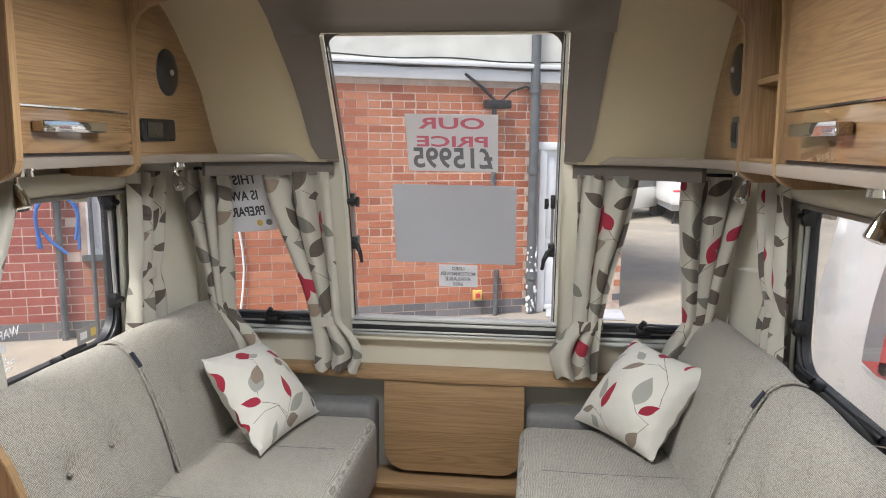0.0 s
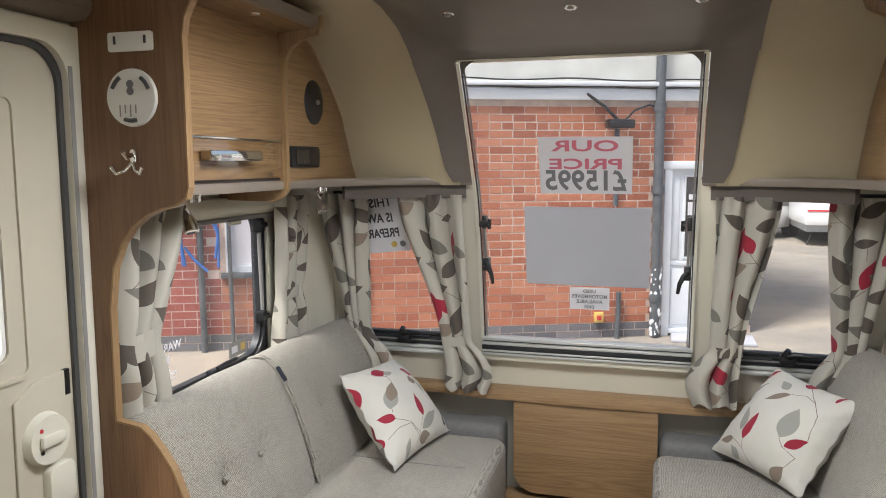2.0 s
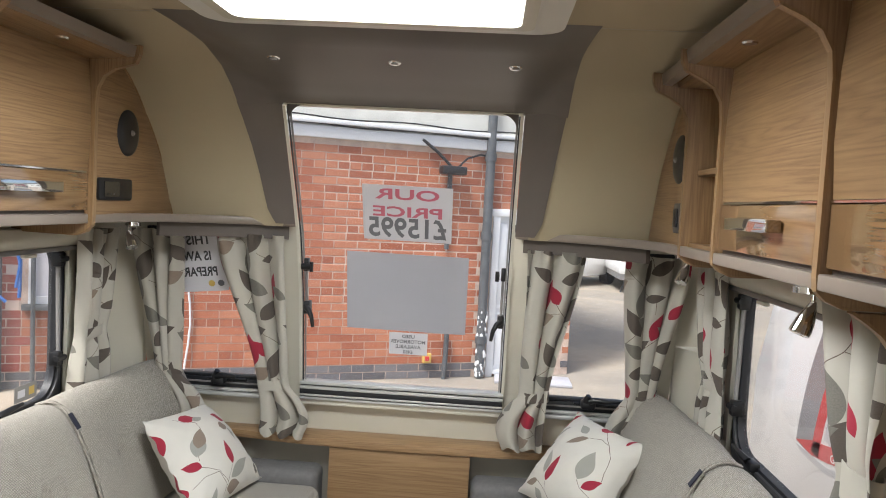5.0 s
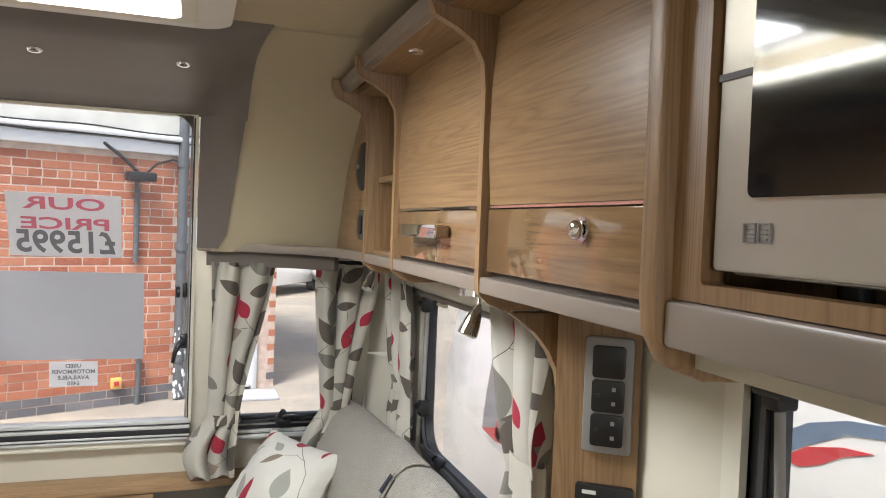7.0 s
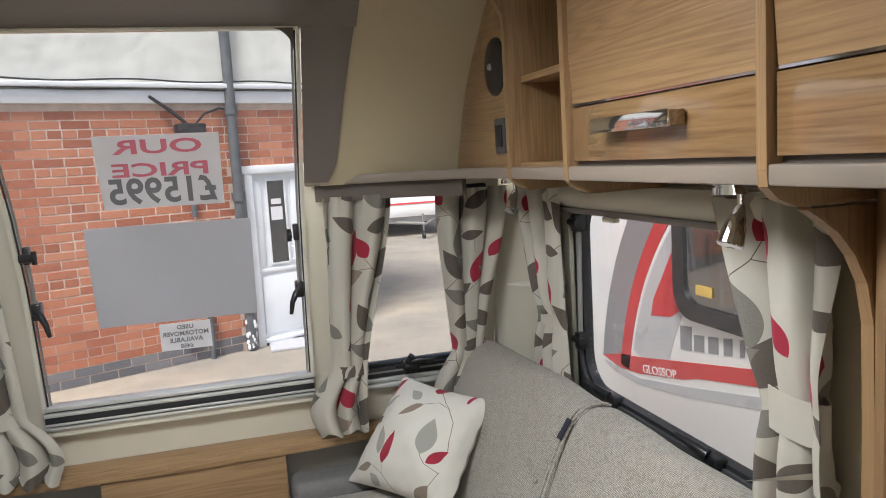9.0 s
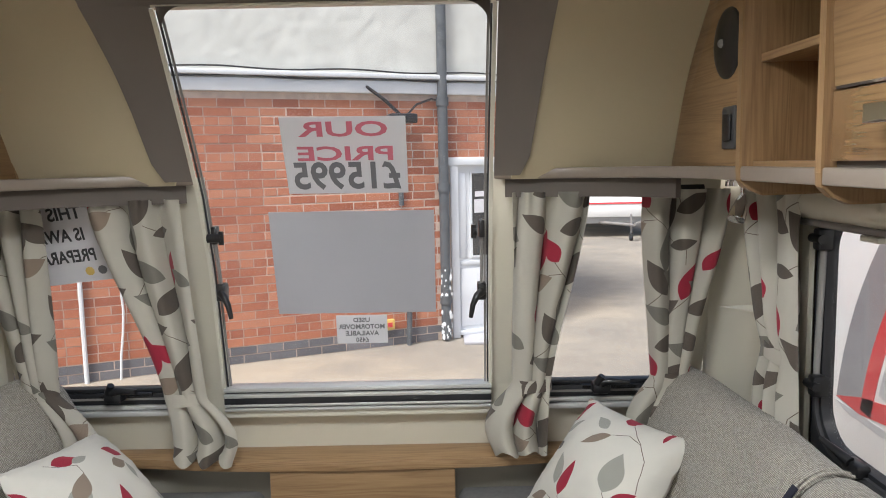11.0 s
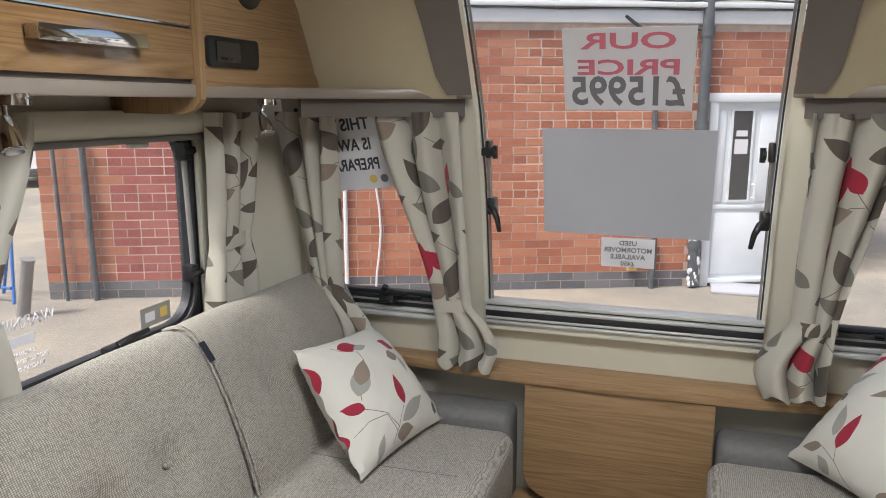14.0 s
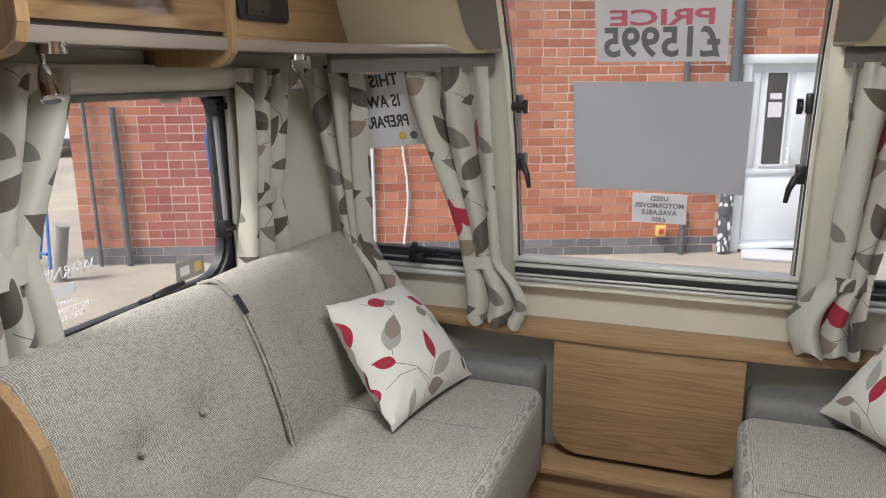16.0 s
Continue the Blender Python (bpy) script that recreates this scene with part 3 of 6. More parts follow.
def lean_box(bm, x0, x1, z0, z1, depth=0.03, off=0.0):
    """A piece of the front wall between two heights."""
    n0 = len(bm.verts)
    box(bm, x0, x1, 0, 1, z0, z1)
    bm.verts.ensure_lookup_table()
    for v in bm.verts[n0:]:
        v.co.y = lerp_profile(FRONT, v.co.z) + off + (depth if v.co.y > 0.5 else 0)


lean_box(bm, -1.0, 1.0, -0.04, 0.60)
lean_box(bm, -1.0, 1.0, 0.60, 0.80)
for s in (-1, 1):
    lean_box(bm, *sorted((s * 0.385, s * FW[0])), 0.80, 1.42)
    lean_box(bm, *sorted((s * FW[1], s * 1.0)), 0.80, 1.42)
    lean_box(bm, *sorted((s * FW[0], s * FW[1])), 1.375, 1.42)
structure("wall_front", bm, M_CREAM, "cream front wall with three window openings", "wall")
for s in (-1, 1):
    pts = [(1.0, 2.985), (1.045, 2.93), (1.068, 2.82), (1.07, 2.66), (1.10, 2.66), (1.10, 2.86), (1.06, 2.97), (1.0, 3.015)]
    bm = slab([(s * x, y - 0.02) for x, y in pts], "z", -0.04, 1.95)
    for v in bm.verts:
        if v.co.z > 1:
            v.co.y -= 0.10 if v.co.y > 2.7 else 0.0
    structure("corner_wall", bm, M_CREAM, "cream rounded corner of the front wall", "wall")

# curved cream lining above the shelf, either side of the front panel
for s in (-1, 1):
    inner = [(p.x, p.y) for p in smooth_line([(y, z, 0) for y, z in SHELL], 32)]
    bm = slab(inner + [(y + 0.02, z + 0.02) for y, z in inner[::-1]], "x", *sorted((s * 0.43, s * 1.07)))
    for v in bm.verts:
        if abs(v.co.x) < 0.5:
            v.co.x = s * (0.435 + 0.065 * min(1.0, max(0.0, (v.co.z - 1.42) / 0.30)))
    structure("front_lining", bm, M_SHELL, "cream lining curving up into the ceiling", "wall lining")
bm = bmesh.new()
box(bm, -1.1, 1.1, 2.0, 2.03, 1.95, 2.12)
structure("roof_edge", bm, M_WHITEBODY, "white front edge of the roof", "roof")

# taupe panel round the centre window
TOPZ = [(2.56, 1.803), (2.50, 1.825), (2.38, 1.853), (2.205, 1.885), (2.08, 1.908), (1.975, 1.9496)]
panel = thing("front_panel", (0, 2.3, 1.42), "taupe moulded panel framing the sloping front window", "wall panel", kind="structure")
TOPO = [(2.478, 1.792), (2.42, 1.834), (2.33, 1.880), (2.195, 1.914), (2.085, 1.930), (1.975, 1.9496)]


def between(pts, k):
    i = min(len(pts) - 2, int(k))
    f = k - i
    return [p + (q - p) * f for p, q in zip(pts[i], pts[i + 1])]


for s in (-1, 1):
    def side(a, b):
        z = 1.41 + (0.408 - 0.022 * a) * b
        yi, yo = lerp_profile(PANE, z) - 0.012, lerp_profile(SHELL, z) - 0.010
        f = a * a * (3 - 2 * a)
        wide = 0.066 + 0.059 * min(1.0, 0.25 * min(1.0, b / 0.12) + 0.75 * b ** 0.8)
        return (s * (0.390 + wide * a), yi + (yo - yi) * f, z + 0.003 * (1 - a) * b)
    part("side_panel", sheet_grid(side, 10, 16, None), M_TAUPE, panel)


def top_panel(a, b):
    inner, outer = between(TOPZ, b * 5), between(TOPO, b * 5)
    flare = max(0.0, b - 0.55) / 0.45
    q = 2 * a - 1
    half = 0.515 + (0.048 if q < 0 else 0.022) * flare * flare
    e = max(0.0, (abs(q) - 0.76) / 0.24)
    e = e * e * (3 - 2 * e)
    return (q * half + 0.004, inner[0] + (outer[0] - inner[0]) * e, inner[1] + (outer[1] - inner[1]) * e)


part("top_panel", sheet_grid(top_panel, 40, 20, None), M_TAUPE, panel)
for k, x in enumerate((-0.32, 0.016, 0.345)):
    sp = thing("downlight", (x, 2.205, 1.885), "small round recessed chrome downlight in the taupe panel", "light", "front downlights")
    bm = bmesh.new()
    bmesh.ops.create_cone(bm, cap_ends=True, segments=24, radius1=0.015, radius2=0.018, depth=0.003)
    bmesh.ops.rotate(bm, verts=bm.verts, cent=(0, 0, 0), matrix=Matrix.Rotation(radians(-10), 3, "X"))
    bmesh.ops.translate(bm, verts=bm.verts, vec=(x, 2.205, 1.8835))
    part("rim", bm, M_CHROME, sp)
    bm = bmesh.new()
    bmesh.ops.create_uvsphere(bm, u_segments=14, v_segments=8, radius=0.010)
    bmesh.ops.scale(bm, verts=bm.verts, vec=(1, 1, 0.25))
    bmesh.ops.translate(bm, verts=bm.verts, vec=(x, 2.205, 1.882))
    part("lens", bm, M_SGREY, sp)

# rooflight
rl = thing("rooflight", (0.02, 1.6, CZ), "white square rooflight frame, bright with sky", "rooflight", kind="structure")
bm = ring(rounded(-0.405, 0.445, 1.27, 1.965, 0.07), rounded(-0.325, 0.365, 1.355, 1.875, 0.03), "z", CZ - 0.03, CZ + 0.002)
part("frame", bm, M_WHITE, rl)
bm = ring(rounded(-0.335, 0.375, 1.345, 1.885, 0.03), rounded(-0.305, 0.345, 1.375, 1.855, 0.03), "z", CZ - 0.042, CZ - 0.03)
part("blind_track", bm, M_FRAME, rl)
bm = ring(rounded(-0.335, 0.375, 1.345, 1.885, 0.02), rounded(-0.325, 0.365, 1.355, 1.875, 0.02), "z", CZ, CZ + 0.13)
part("shaft", bm, M_WHITE, rl)


# ---- windows ----
def strip_pane(x0, x1, prof, z0, z1, off, n=12):
    bm = sheet_grid(lambda a, b: (x0 + (x1 - x0) * a, lerp_profile(prof, z0 + (z1 - z0) * b) + off, z0 + (z1 - z0) * b), 2, n)
    if sum(f.normal.y for f in bm.faces) > 0:
        bmesh.ops.reverse_faces(bm, faces=bm.faces[:])
    return bm


w = thing("window_1", (0, 2.94, 0.80), "sloping acrylic front window with pale cream frame and black stays", "window", kind="structure")
pane = part("pane", strip_pane(-0.39, 0.39, PANE, 0.80, 1.803, 0.012), M_GLASS, w)
pane.visible_shadow = False
for s in (-1, 1):
    bm = sheet_grid(lambda a, b: (s * (0.378 + 0.010 * a), lerp_profile(PANE, 0.80 + 1.0 * b) - 0.010, 0.80 + 1.0 * b), 1, 16, None, 0.006)
    part("frame_side", bm, M_FRAME, w)
    bm = sheet_grid(lambda a, b: (s * (0.3735 + 0.0045 * a), lerp_profile(PANE, 0.80 + 1.0 * b) + 0.004, 0.80 + 1.0 * b), 1, 16, None, 0.005)
    part("seal", bm, M_RUBBER, w)
    bm = sheet_grid(lambda a, b: (s * (0.366 + 0.0065 * a), lerp_profile(PANE, 0.80 + 1.0 * b) + 0.009, 0.80 + 1.0 * b), 1, 16, None, 0.002)
    part("dotted_edge", bm, M_SGREY, w)
for s in (-1, 1):
    cor = [(0.0, 0.0)] + [(0.06 - 0.06 * math.cos(radians(9 * k)), 0.06 * math.sin(radians(9 * k)) - 0.06) for k in range(11)]
    bm = bmesh.new()
    vs = []
    for (dx, dz) in cor:
        z = 1.803 + dz
        vs.append(bm.verts.new((s * (0.372 - dx), lerp_profile(PANE, z) - 0.018, z)))
    bm.faces.new(vs)
    bmesh.ops.solidify(bm, geom=bm.faces[:], thickness=0.006)
    part("corner_fillet", bm, M_TAUPE, w)
part("frame_top", boxed(-0.385, 0.385, 2.545, 2.575, 1.801, 1.808, bevel=0.002), M_FRAME, w)
for z0, z1, d, mt, nm in ((0.801, 0.814, 0.035, M_ALU, "bright_rail"), (0.796, 0.801, 0.028, M_DGREY, "rail_groove"), (0.784, 0.796, 0.036, M_ALU, "bright_rail"), (0.764, 0.786, 0.033, M_RUBBER, "black_channel"), (0.757, 0.766, 0.034, M_ALU, "lower_rail"), (0.753, 0.757, 0.026, M_DGREY, "rail_groove"), (0.744, 0.753, 0.034, M_ALU, "lower_rail"), (0.722, 0.744, 0.022, M_FRAME, "cream_rail")):
    part(nm, boxed(-0.385, 0.385, 2.955 - d, 2.975, z0, z1, bevel=0.003), mt, w)


def knob_set(parent, x, z_top, z_low, prof, s):
    """Black friction stay: top bracket with a wing knob, rod, and a curved catch."""
    y0, y1 = lerp_profile(prof, z_top) - 0.03, lerp_profile(prof, z_low) - 0.035
    st = part("stay_rod", rod([(x, y0, z_top), (x, y1, z_low)], 0.005), M_SGREY, parent)
    bm = boxed(x - 0.008, x + 0.008, y0 - 0.012, y0 + 0.02, z_top - 0.018, z_top + 0.03, bevel=0.004)
    tube(bm, [(x - 0.014, y0 - 0.018, z_top), (x + s * 0.022, y0 - 0.018, z_top)], 0.012, 12)
    tube(bm, [(x + s * 0.022, y0 - 0.018, z_top - 0.018), (x + s * 0.022, y0 - 0.018, z_top + 0.018)], 0.007, 8)
    part("stay_bracket", bm, M_BLACK, parent)
    bm = boxed(x - 0.012, x + 0.012, y1 - 0.02, y1 + 0.025, z_low - 0.012, z_low + 0.035, bevel=0.005)
    tube(bm, [(x, y1 - 0.02, z_low + 0.012), (x + s * 0.014, y1 - 0.034, z_low + 0.004), (x + s * 0.026, y1 - 0.04, z_low - 0.02), (x + s * 0.032, y1 - 0.038, z_low - 0.055)], [0.011, 0.010, 0.008, 0.006], 10)
    part("catch", bm, M_BLACK, parent)


knob_set(w, -0.352, 1.26, 1.095, PANE, 1)
knob_set(w, 0.358, 1.265, 1.085, PANE, -1)

for s, nm in ((-1, "window_2"), (1, "window_3")):
    f = thing(nm, (s * 0.73, 2.95, 0.80), "flanking front window with aluminium sill rail and black latch", "window", kind="structure")
    q = part("pane", strip_pane(*sorted((s * FW[0], s * FW[1])), FRONT, 0.80, 1.375, 0.02, 3), M_GLASS, f)
    q.visible_shadow = False
    x0, x1 = sorted((s * (FW[0] - 0.005), s * (FW[1] + 0.005)))
    part("sill_rail", boxed(x0, x1, 2.935, 2.976, 0.730, 0.746, bevel=0.004), M_ALU, f)
    part("upper_rail", boxed(x0, x1, 2.943, 2.976, 0.749, 0.762, bevel=0.003), M_ALU, f)
    part("rail_groove", boxed(x0, x1, 2.955, 2.975, 0.745, 0.750, bevel=0.0), M_DGREY, f)
    part("glass_channel", boxed(x0, x1, 2.950, 2.976, 0.762, 0.797, bevel=0.003), M_RUBBER, f)
    part("channel_strip", boxed(x0, x1, 2.9465, 2.9505, 0.777, 0.783, bevel=0.0), M_SGREY, f)
    part("bottom_seal", boxed(x0, x1, 2.955, 2.99, 0.797, 0.810, bevel=0.004), M_RUBBER, f)
    for e in (FW[0] + 0.006, FW[1] - 0.006):
        bm = sheet_grid(lambda a, b: (s * (e - 0.008 + 0.016 * a), lerp_profile(FRONT, 0.80 + 0.575 * b) + 0.006, 0.80 + 0.575 * b), 1, 6, None, 0.012)
        part("side_seal", bm, M_RUBBER, f)
    part("top_seal", boxed(x0, x1, 2.84, 2.86, 1.355, 1.378, bevel=0.004), M_RUBBER, f)
    lx = s * 0.70
    bm = boxed(lx - 0.026, lx + 0.026, 2.905, 2.952, 0.780, 0.812, bevel=0.008)
    tube(bm, [(lx - 0.012, 2.915, 0.81), (lx, 2.905, 0.835)], [0.013, 0.010], 10)
    tube(bm, [(lx, 2.91, 0.812), (lx + 0.02, 2.90, 0.820), (lx + 0.075, 2.895, 0.818)], [0.012, 0.011, 0.008], 10)
    tube(bm, [(lx - 0.05, 2.945, 0.795), (lx + 0.10, 2.945, 0.795)], 0.006, 8)
    part("latch", bm, M_BLACK, f)


def side_window(s, name, hole, latch_y, stays, label):
    """A side window: round-cornered pane in a black seal, cream surround, stays and a roller blind box."""
    y0, y1, z0, z1 = hole
    f = thing(name, (s * WX, (y0 + y1) / 2, z0), label, "window", kind="structure")
    xa, xb = s * (WX - 0.012), s * (WX + 0.004)
    bm = ring(rounded(y0 - 0.035, y1 + 0.035, z0 - 0.035, z1 + 0.03, 0.012), rounded(y0, y1, z0, z1, 0.012), "x", xa, xb)
    part("surround", bm, M_FRAME, f)
    bm = ring(rounded(y0, y1, z0, z1, 0.02), rounded(y0 + 0.042, y1 - 0.042, z0 + 0.04, z1 - 0.02, 0.085), "x", s * (WX + 0.004), s * (WX + 0.03))
    part("seal", bm, M_RUBBER, f)
    bm = ring(rounded(y0 + 0.022, y1 - 0.022, z0 + 0.02, z1 - 0.01, 0.10), rounded(y0 + 0.032, y1 - 0.032, z0 + 0.03, z1 - 0.015, 0.09), "x", s * (WX - 0.004), s * (WX + 0.006))
    part("seal_lip", bm, M_DGREY, f)
    bm = pane_sheet(rounded(y0 + 0.03, y1 - 0.03, z0 + 0.03, z1 - 0.01, 0.08), "x", s * (WX + 0.020), (-s, 0, 0))
    q = part("pane", bm, M_GLASS, f)
    q.visible_shadow = False
    for y in stays:
        bm = rod([(s * (WX - 0.004), y, z1 - 0.09), (s * (WX - 0.004), y + (0.012 if y > 2 else -0.012), z0 + 0.17)], 0.007)
        part("stay_rod", bm, M_SGREY, f)
        for z in (z1 - 0.075, z0 + 0.16):
            bm = boxed(*sorted((s * (WX - 0.022), s * (WX + 0.012))), y - 0.016, y + 0.016, z - 0.025, z + 0.022, bevel=0.006)
            tube(bm, [(s * (WX - 0.018), y - 0.022, z), (s * (WX - 0.018), y + 0.024, z)], 0.010, 10)
            part("stay_bracket", bm, M_BLACK, f)
    for y in latch_y:
        bm = boxed(*sorted((s * (WX - 0.018), s * (WX + 0.012))), y - 0.03, y + 0.03, z0 + 0.025, z0 + 0.052, bevel=0.006)
        tube(bm, [(s * (WX - 0.015), y, z0 + 0.05), (s * (WX - 0.028), y + 0.03, z0 + 0.062), (s * (WX - 0.03), y + 0.085, z0 + 0.066)], [0.011, 0.009, 0.006], 10)
        part("latch", bm, M_BLACK, f)
    b = thing("roller_blind", (s * WX, (y0 + y1) / 2, z1), "cream cassette roller blind rolled up over the window", "blind")
    prof = [(s * (WX - 0.001), z1 - 0.030), (s * (WX - 0.03), z1 - 0.033), (s * (WX - 0.048), z1 - 0.017), (s * (WX - 0.052), z1 + 0.007), (s * (WX - 0.04), z1 + 0.027), (s * (WX - 0.001), z1 + 0.030)]
    part("cassette", slab(prof, "y", y0 - 0.04, y1 + 0.04, 0.003), M_FRAME, b)
    part("pull_bar", boxed(*sorted((s * (WX - 0.036), s * (WX - 0.02))), y0 - 0.02, y1 + 0.02, z1 - 0.048, z1 - 0.033, bevel=0.004), M_SGREY, b)
    part("pull_tab", boxed(*sorted((s * (WX - 0.044), s * (WX - 0.028))), (y0 + y1) / 2 + 0.12, (y0 + y1) / 2 + 0.18, z1 - 0.058, z1 - 0.047, bevel=0.003), M_FRAME, b)
    return f


side_window(-1, "window_4", LWIN, (2.16,), (2.452, 1.745), "side window with rounded black rubber seal and grey stays")
side_window(1, "window_5", RWIN, (2.26, 1.85), (2.415, 1.645), "side window with rounded black rubber seal and grey stays")
side_window(1, "window_6", KWIN, (), (0.965,), "kitchen side window with black seal and stay")


# ---- curtains ----
def curtain(label, top, tie, low, zs, group, folds=4, cloth=0.36, phase=0.0, band=None, print_=M_CURTAIN):
    """A pleated curtain. top, tie, low: (x0, y0, x1, y1) of its two edges at the heights zs; gathered at the tie."""
    zt, zk, zl = zs
    rnd = random.Random(int(1000 * (abs(top[0]) + zl) + 7 * phase))
    off = [rnd.uniform(-0.5, 0.5) for _ in range(4)]

    def edge(b):
        z = zt + (zl - zt) * b
        if z >= zk:
            f = (zt - z) / (zt - zk)
            g = f * f * (3 - 2 * f) if f < 1 else 1
            g = 0.35 * f + 0.65 * g
            A, B = top, tie
        else:
            g = (zk - z) / (zk - zl)
            g = math.sin(0.74 * math.pi * max(g, 0.0))
            A, B = tie, low
        return [p + (q - p) * g for p, q in zip(A, B)], z

    mid = Vector(((top[0] + top[2]) / 2, (top[1] + top[3]) / 2, 0))
    along = Vector((top[2] - top[0], top[3] - top[1], 0))
    face = 1 if Vector((-along.y, along.x, 0)).dot(Vector((0, 1.2, 0)) - mid) > 0 else -1

    def fn(a, b):
        e, z = edge(b)
        d = Vector((e[2] - e[0], e[3] - e[1], 0))
        width = d.length
        run = d.normalized()
        nrm = Vector((-run.y, run.x, 0)) * face
        spare = max(0.0, cloth - width) / (2 * math.pi * folds)
        deep = 0.5 * math.sqrt(max(0.0004, cloth * cloth - width * width)) / (2 * folds)
        near = math.exp(-((z - zk) / 0.05) ** 2)
        head = max(0.0, 1 - (zt - z) / 0.07)
        ph = 2 * math.pi * folds * (a + 0.025 * math.sin(4 * b + 6 * off[0] + 7 * a)) + 6 * off[1] + 0.7 * math.sin(2.6 * b + off[3])
        wave = math.sin(ph) + 0.16 * math.sin(2.3 * ph + 6 * off[2] + 2 * b) + 0.30 * head * math.sin(3 * ph)
        p = Vector((e[0], e[1], z)) + d * a - run * (spare * 0.95 * math.cos(ph)) + nrm * wave * min(deep, 0.032) * (1 - 0.35 * near)
        if b > 0.985:
            p.z += 0.010 * math.sin(2 * math.pi * folds * a + off[3] * 6) + 0.006 * math.sin(31 * a)
        return p

    b0 = ((top[0] + top[2]) / 2, (top[1] + top[3]) / 2, zl)
    c = thing("curtain", b0, label, "curtain", group)
    part("cloth", sheet_grid(fn, 120, 46, lambda a, b: (a * cloth + phase, (1 - b) * (zt - zl) + phase * 0.7), 0.0015), print_, c)
    cx, cy = (tie[0] + tie[2]) / 2, (tie[1] + tie[3]) / 2
    d = Vector((tie[2] - tie[0], tie[3] - tie[1], 0))
    hw, nv = d.length / 2 + 0.003, Vector((-d.y, d.x, 0)).normalized()
    d.normalize()

    def loop(a, b):
        t = 2 * math.pi * a
        return Vector((cx, cy, zk + (b - 0.5) * (band or 0.035) + 0.004 * math.cos(t))) + d * hw * math.cos(t) + nv * 0.025 * math.sin(t)
    part("tie_back", sheet_grid(loop, 28, 2, lambda a, b: (a * 0.22 + phase + 0.17, b * 0.04 + 0.01), 0.002), M_BAND if band else print_, c)
    return c


CL1 = "cream leaf-print curtain tied back"
curtain(CL1 + " beside the front window", (-0.690, 2.80, -0.430, 2.80), (-0.515, 2.85, -0.415, 2.85), (-0.51, 2.86, -0.335, 2.86), (1.365, 0.81, 0.628), "front window curtains", 2.5, phase=0.05)
curtain(CL1 + " against the corner post", (-0.985, 2.80, -0.81, 2.80), (-0.885, 2.83, -0.825, 2.83), (-0.83, 2.83, -0.72, 2.83), (1.365, 0.83, 0.62), "front window curtains", 2.5, phase=0.21, print_=M_CURTAIN_BROWN)
curtain(CL1 + " beside the front window", (0.43, 2.80, 0.655, 2.80), (0.445, 2.85, 0.545, 2.85), (0.36, 2.86, 0.54, 2.86), (1.365, 0.83, 0.628), "front window curtains", 2.5, phase=0.33)
curtain(CL1 + " against the corner post", (0.785, 2.80, 1.0, 2.80), (0.835, 2.83, 0.90, 2.83), (0.76, 2.83, 0.87, 2.83), (1.365, 0.85, 0.62), "front window curtains", 2.5, phase=0.12)
curtain(CL1 + " at the side window", (-1.02, 2.49, -1.02, 2.70), (-1.02, 2.50, -1.02, 2.64), (-1.02, 2.47, -1.02, 2.66), (1.365, 1.02, 0.70), "side window curtains", 2.5, phase=0.4, print_=M_CURTAIN_BROWN)
curtain(CL1 + " at the side window", (1.02, 2.44, 1.02, 2.70), (1.02, 2.43, 1.02, 2.57), (1.02, 2.42, 1.02, 2.60), (1.365, 1.00, 0.70), "side window curtains", 2.5, phase=0.27)
curtain(CL1 + " by the doorway partition", (-1.01, 1.68, -1.01, 1.93), (-1.01, 1.675, -1.01, 1.80), (-1.01, 1.68, -1.01, 1.83), (1.365, 1.02, 0.72), "side window curtains", 2.5, phase=0.09, band=0.07, print_=M_CURTAIN_BROWN)
curtain(CL1 + " by the kitchen partition", (1.01, 1.46, 1.01, 1.74), (1.01, 1.49, 1.01, 1.62), (1.01, 1.47, 1.01, 1.64), (1.365, 1.03, 0.72), "side window curtains", 2.5, phase=0.30, band=0.07)


# ---- overhead cupboards, shelf and panels ----
def shelf_outline(s, grow=0.0):
    edge = [(0.835, 1.655 if s < 0 else 0.760), (0.835, 2.30), (0.825, 2.46), (0.78, 2.595), (0.69, 2.695), (0.56, 2.760), (0.47, 2.786), (0.392, 2.800)]
    return [(s * (x + grow), y + grow * 0.6) for x, y in edge]


def shelf_edge(s):
    ob = thing("shelf_ledge", (s * 0.9, 2.4, 1.385), "taupe-edged shelf running under the cupboards round to the front window", "shelf")
    e = shelf_outline(s)
    inner = shelf_outline(s, 0.022)
    n = len(e)
    band = e + inner[::-1]
    part("edge_band", slab(band, "z", 1.400, 1.4275, 0.004), M_SHELF, ob)
    back = [(s * 1.06, 2.70), (s * 1.06, e[0][1])]
    part("board", slab(inner + [(s * 0.41, 2.90), (s * 0.98, 2.90)] + back, "z", 1.4035, 1.418), M_SHELF, ob)
    pe, pi = shelf_outline(s, 0.030)[3:], shelf_outline(s, 0.045)[3:]
    part("pelmet", slab(pe + pi[::-1], "z", 1.352, 1.4032), M_PELMET_GAP_SHADE, ob)
    return ob


shelf_edge(-1)
shelf_edge(1)


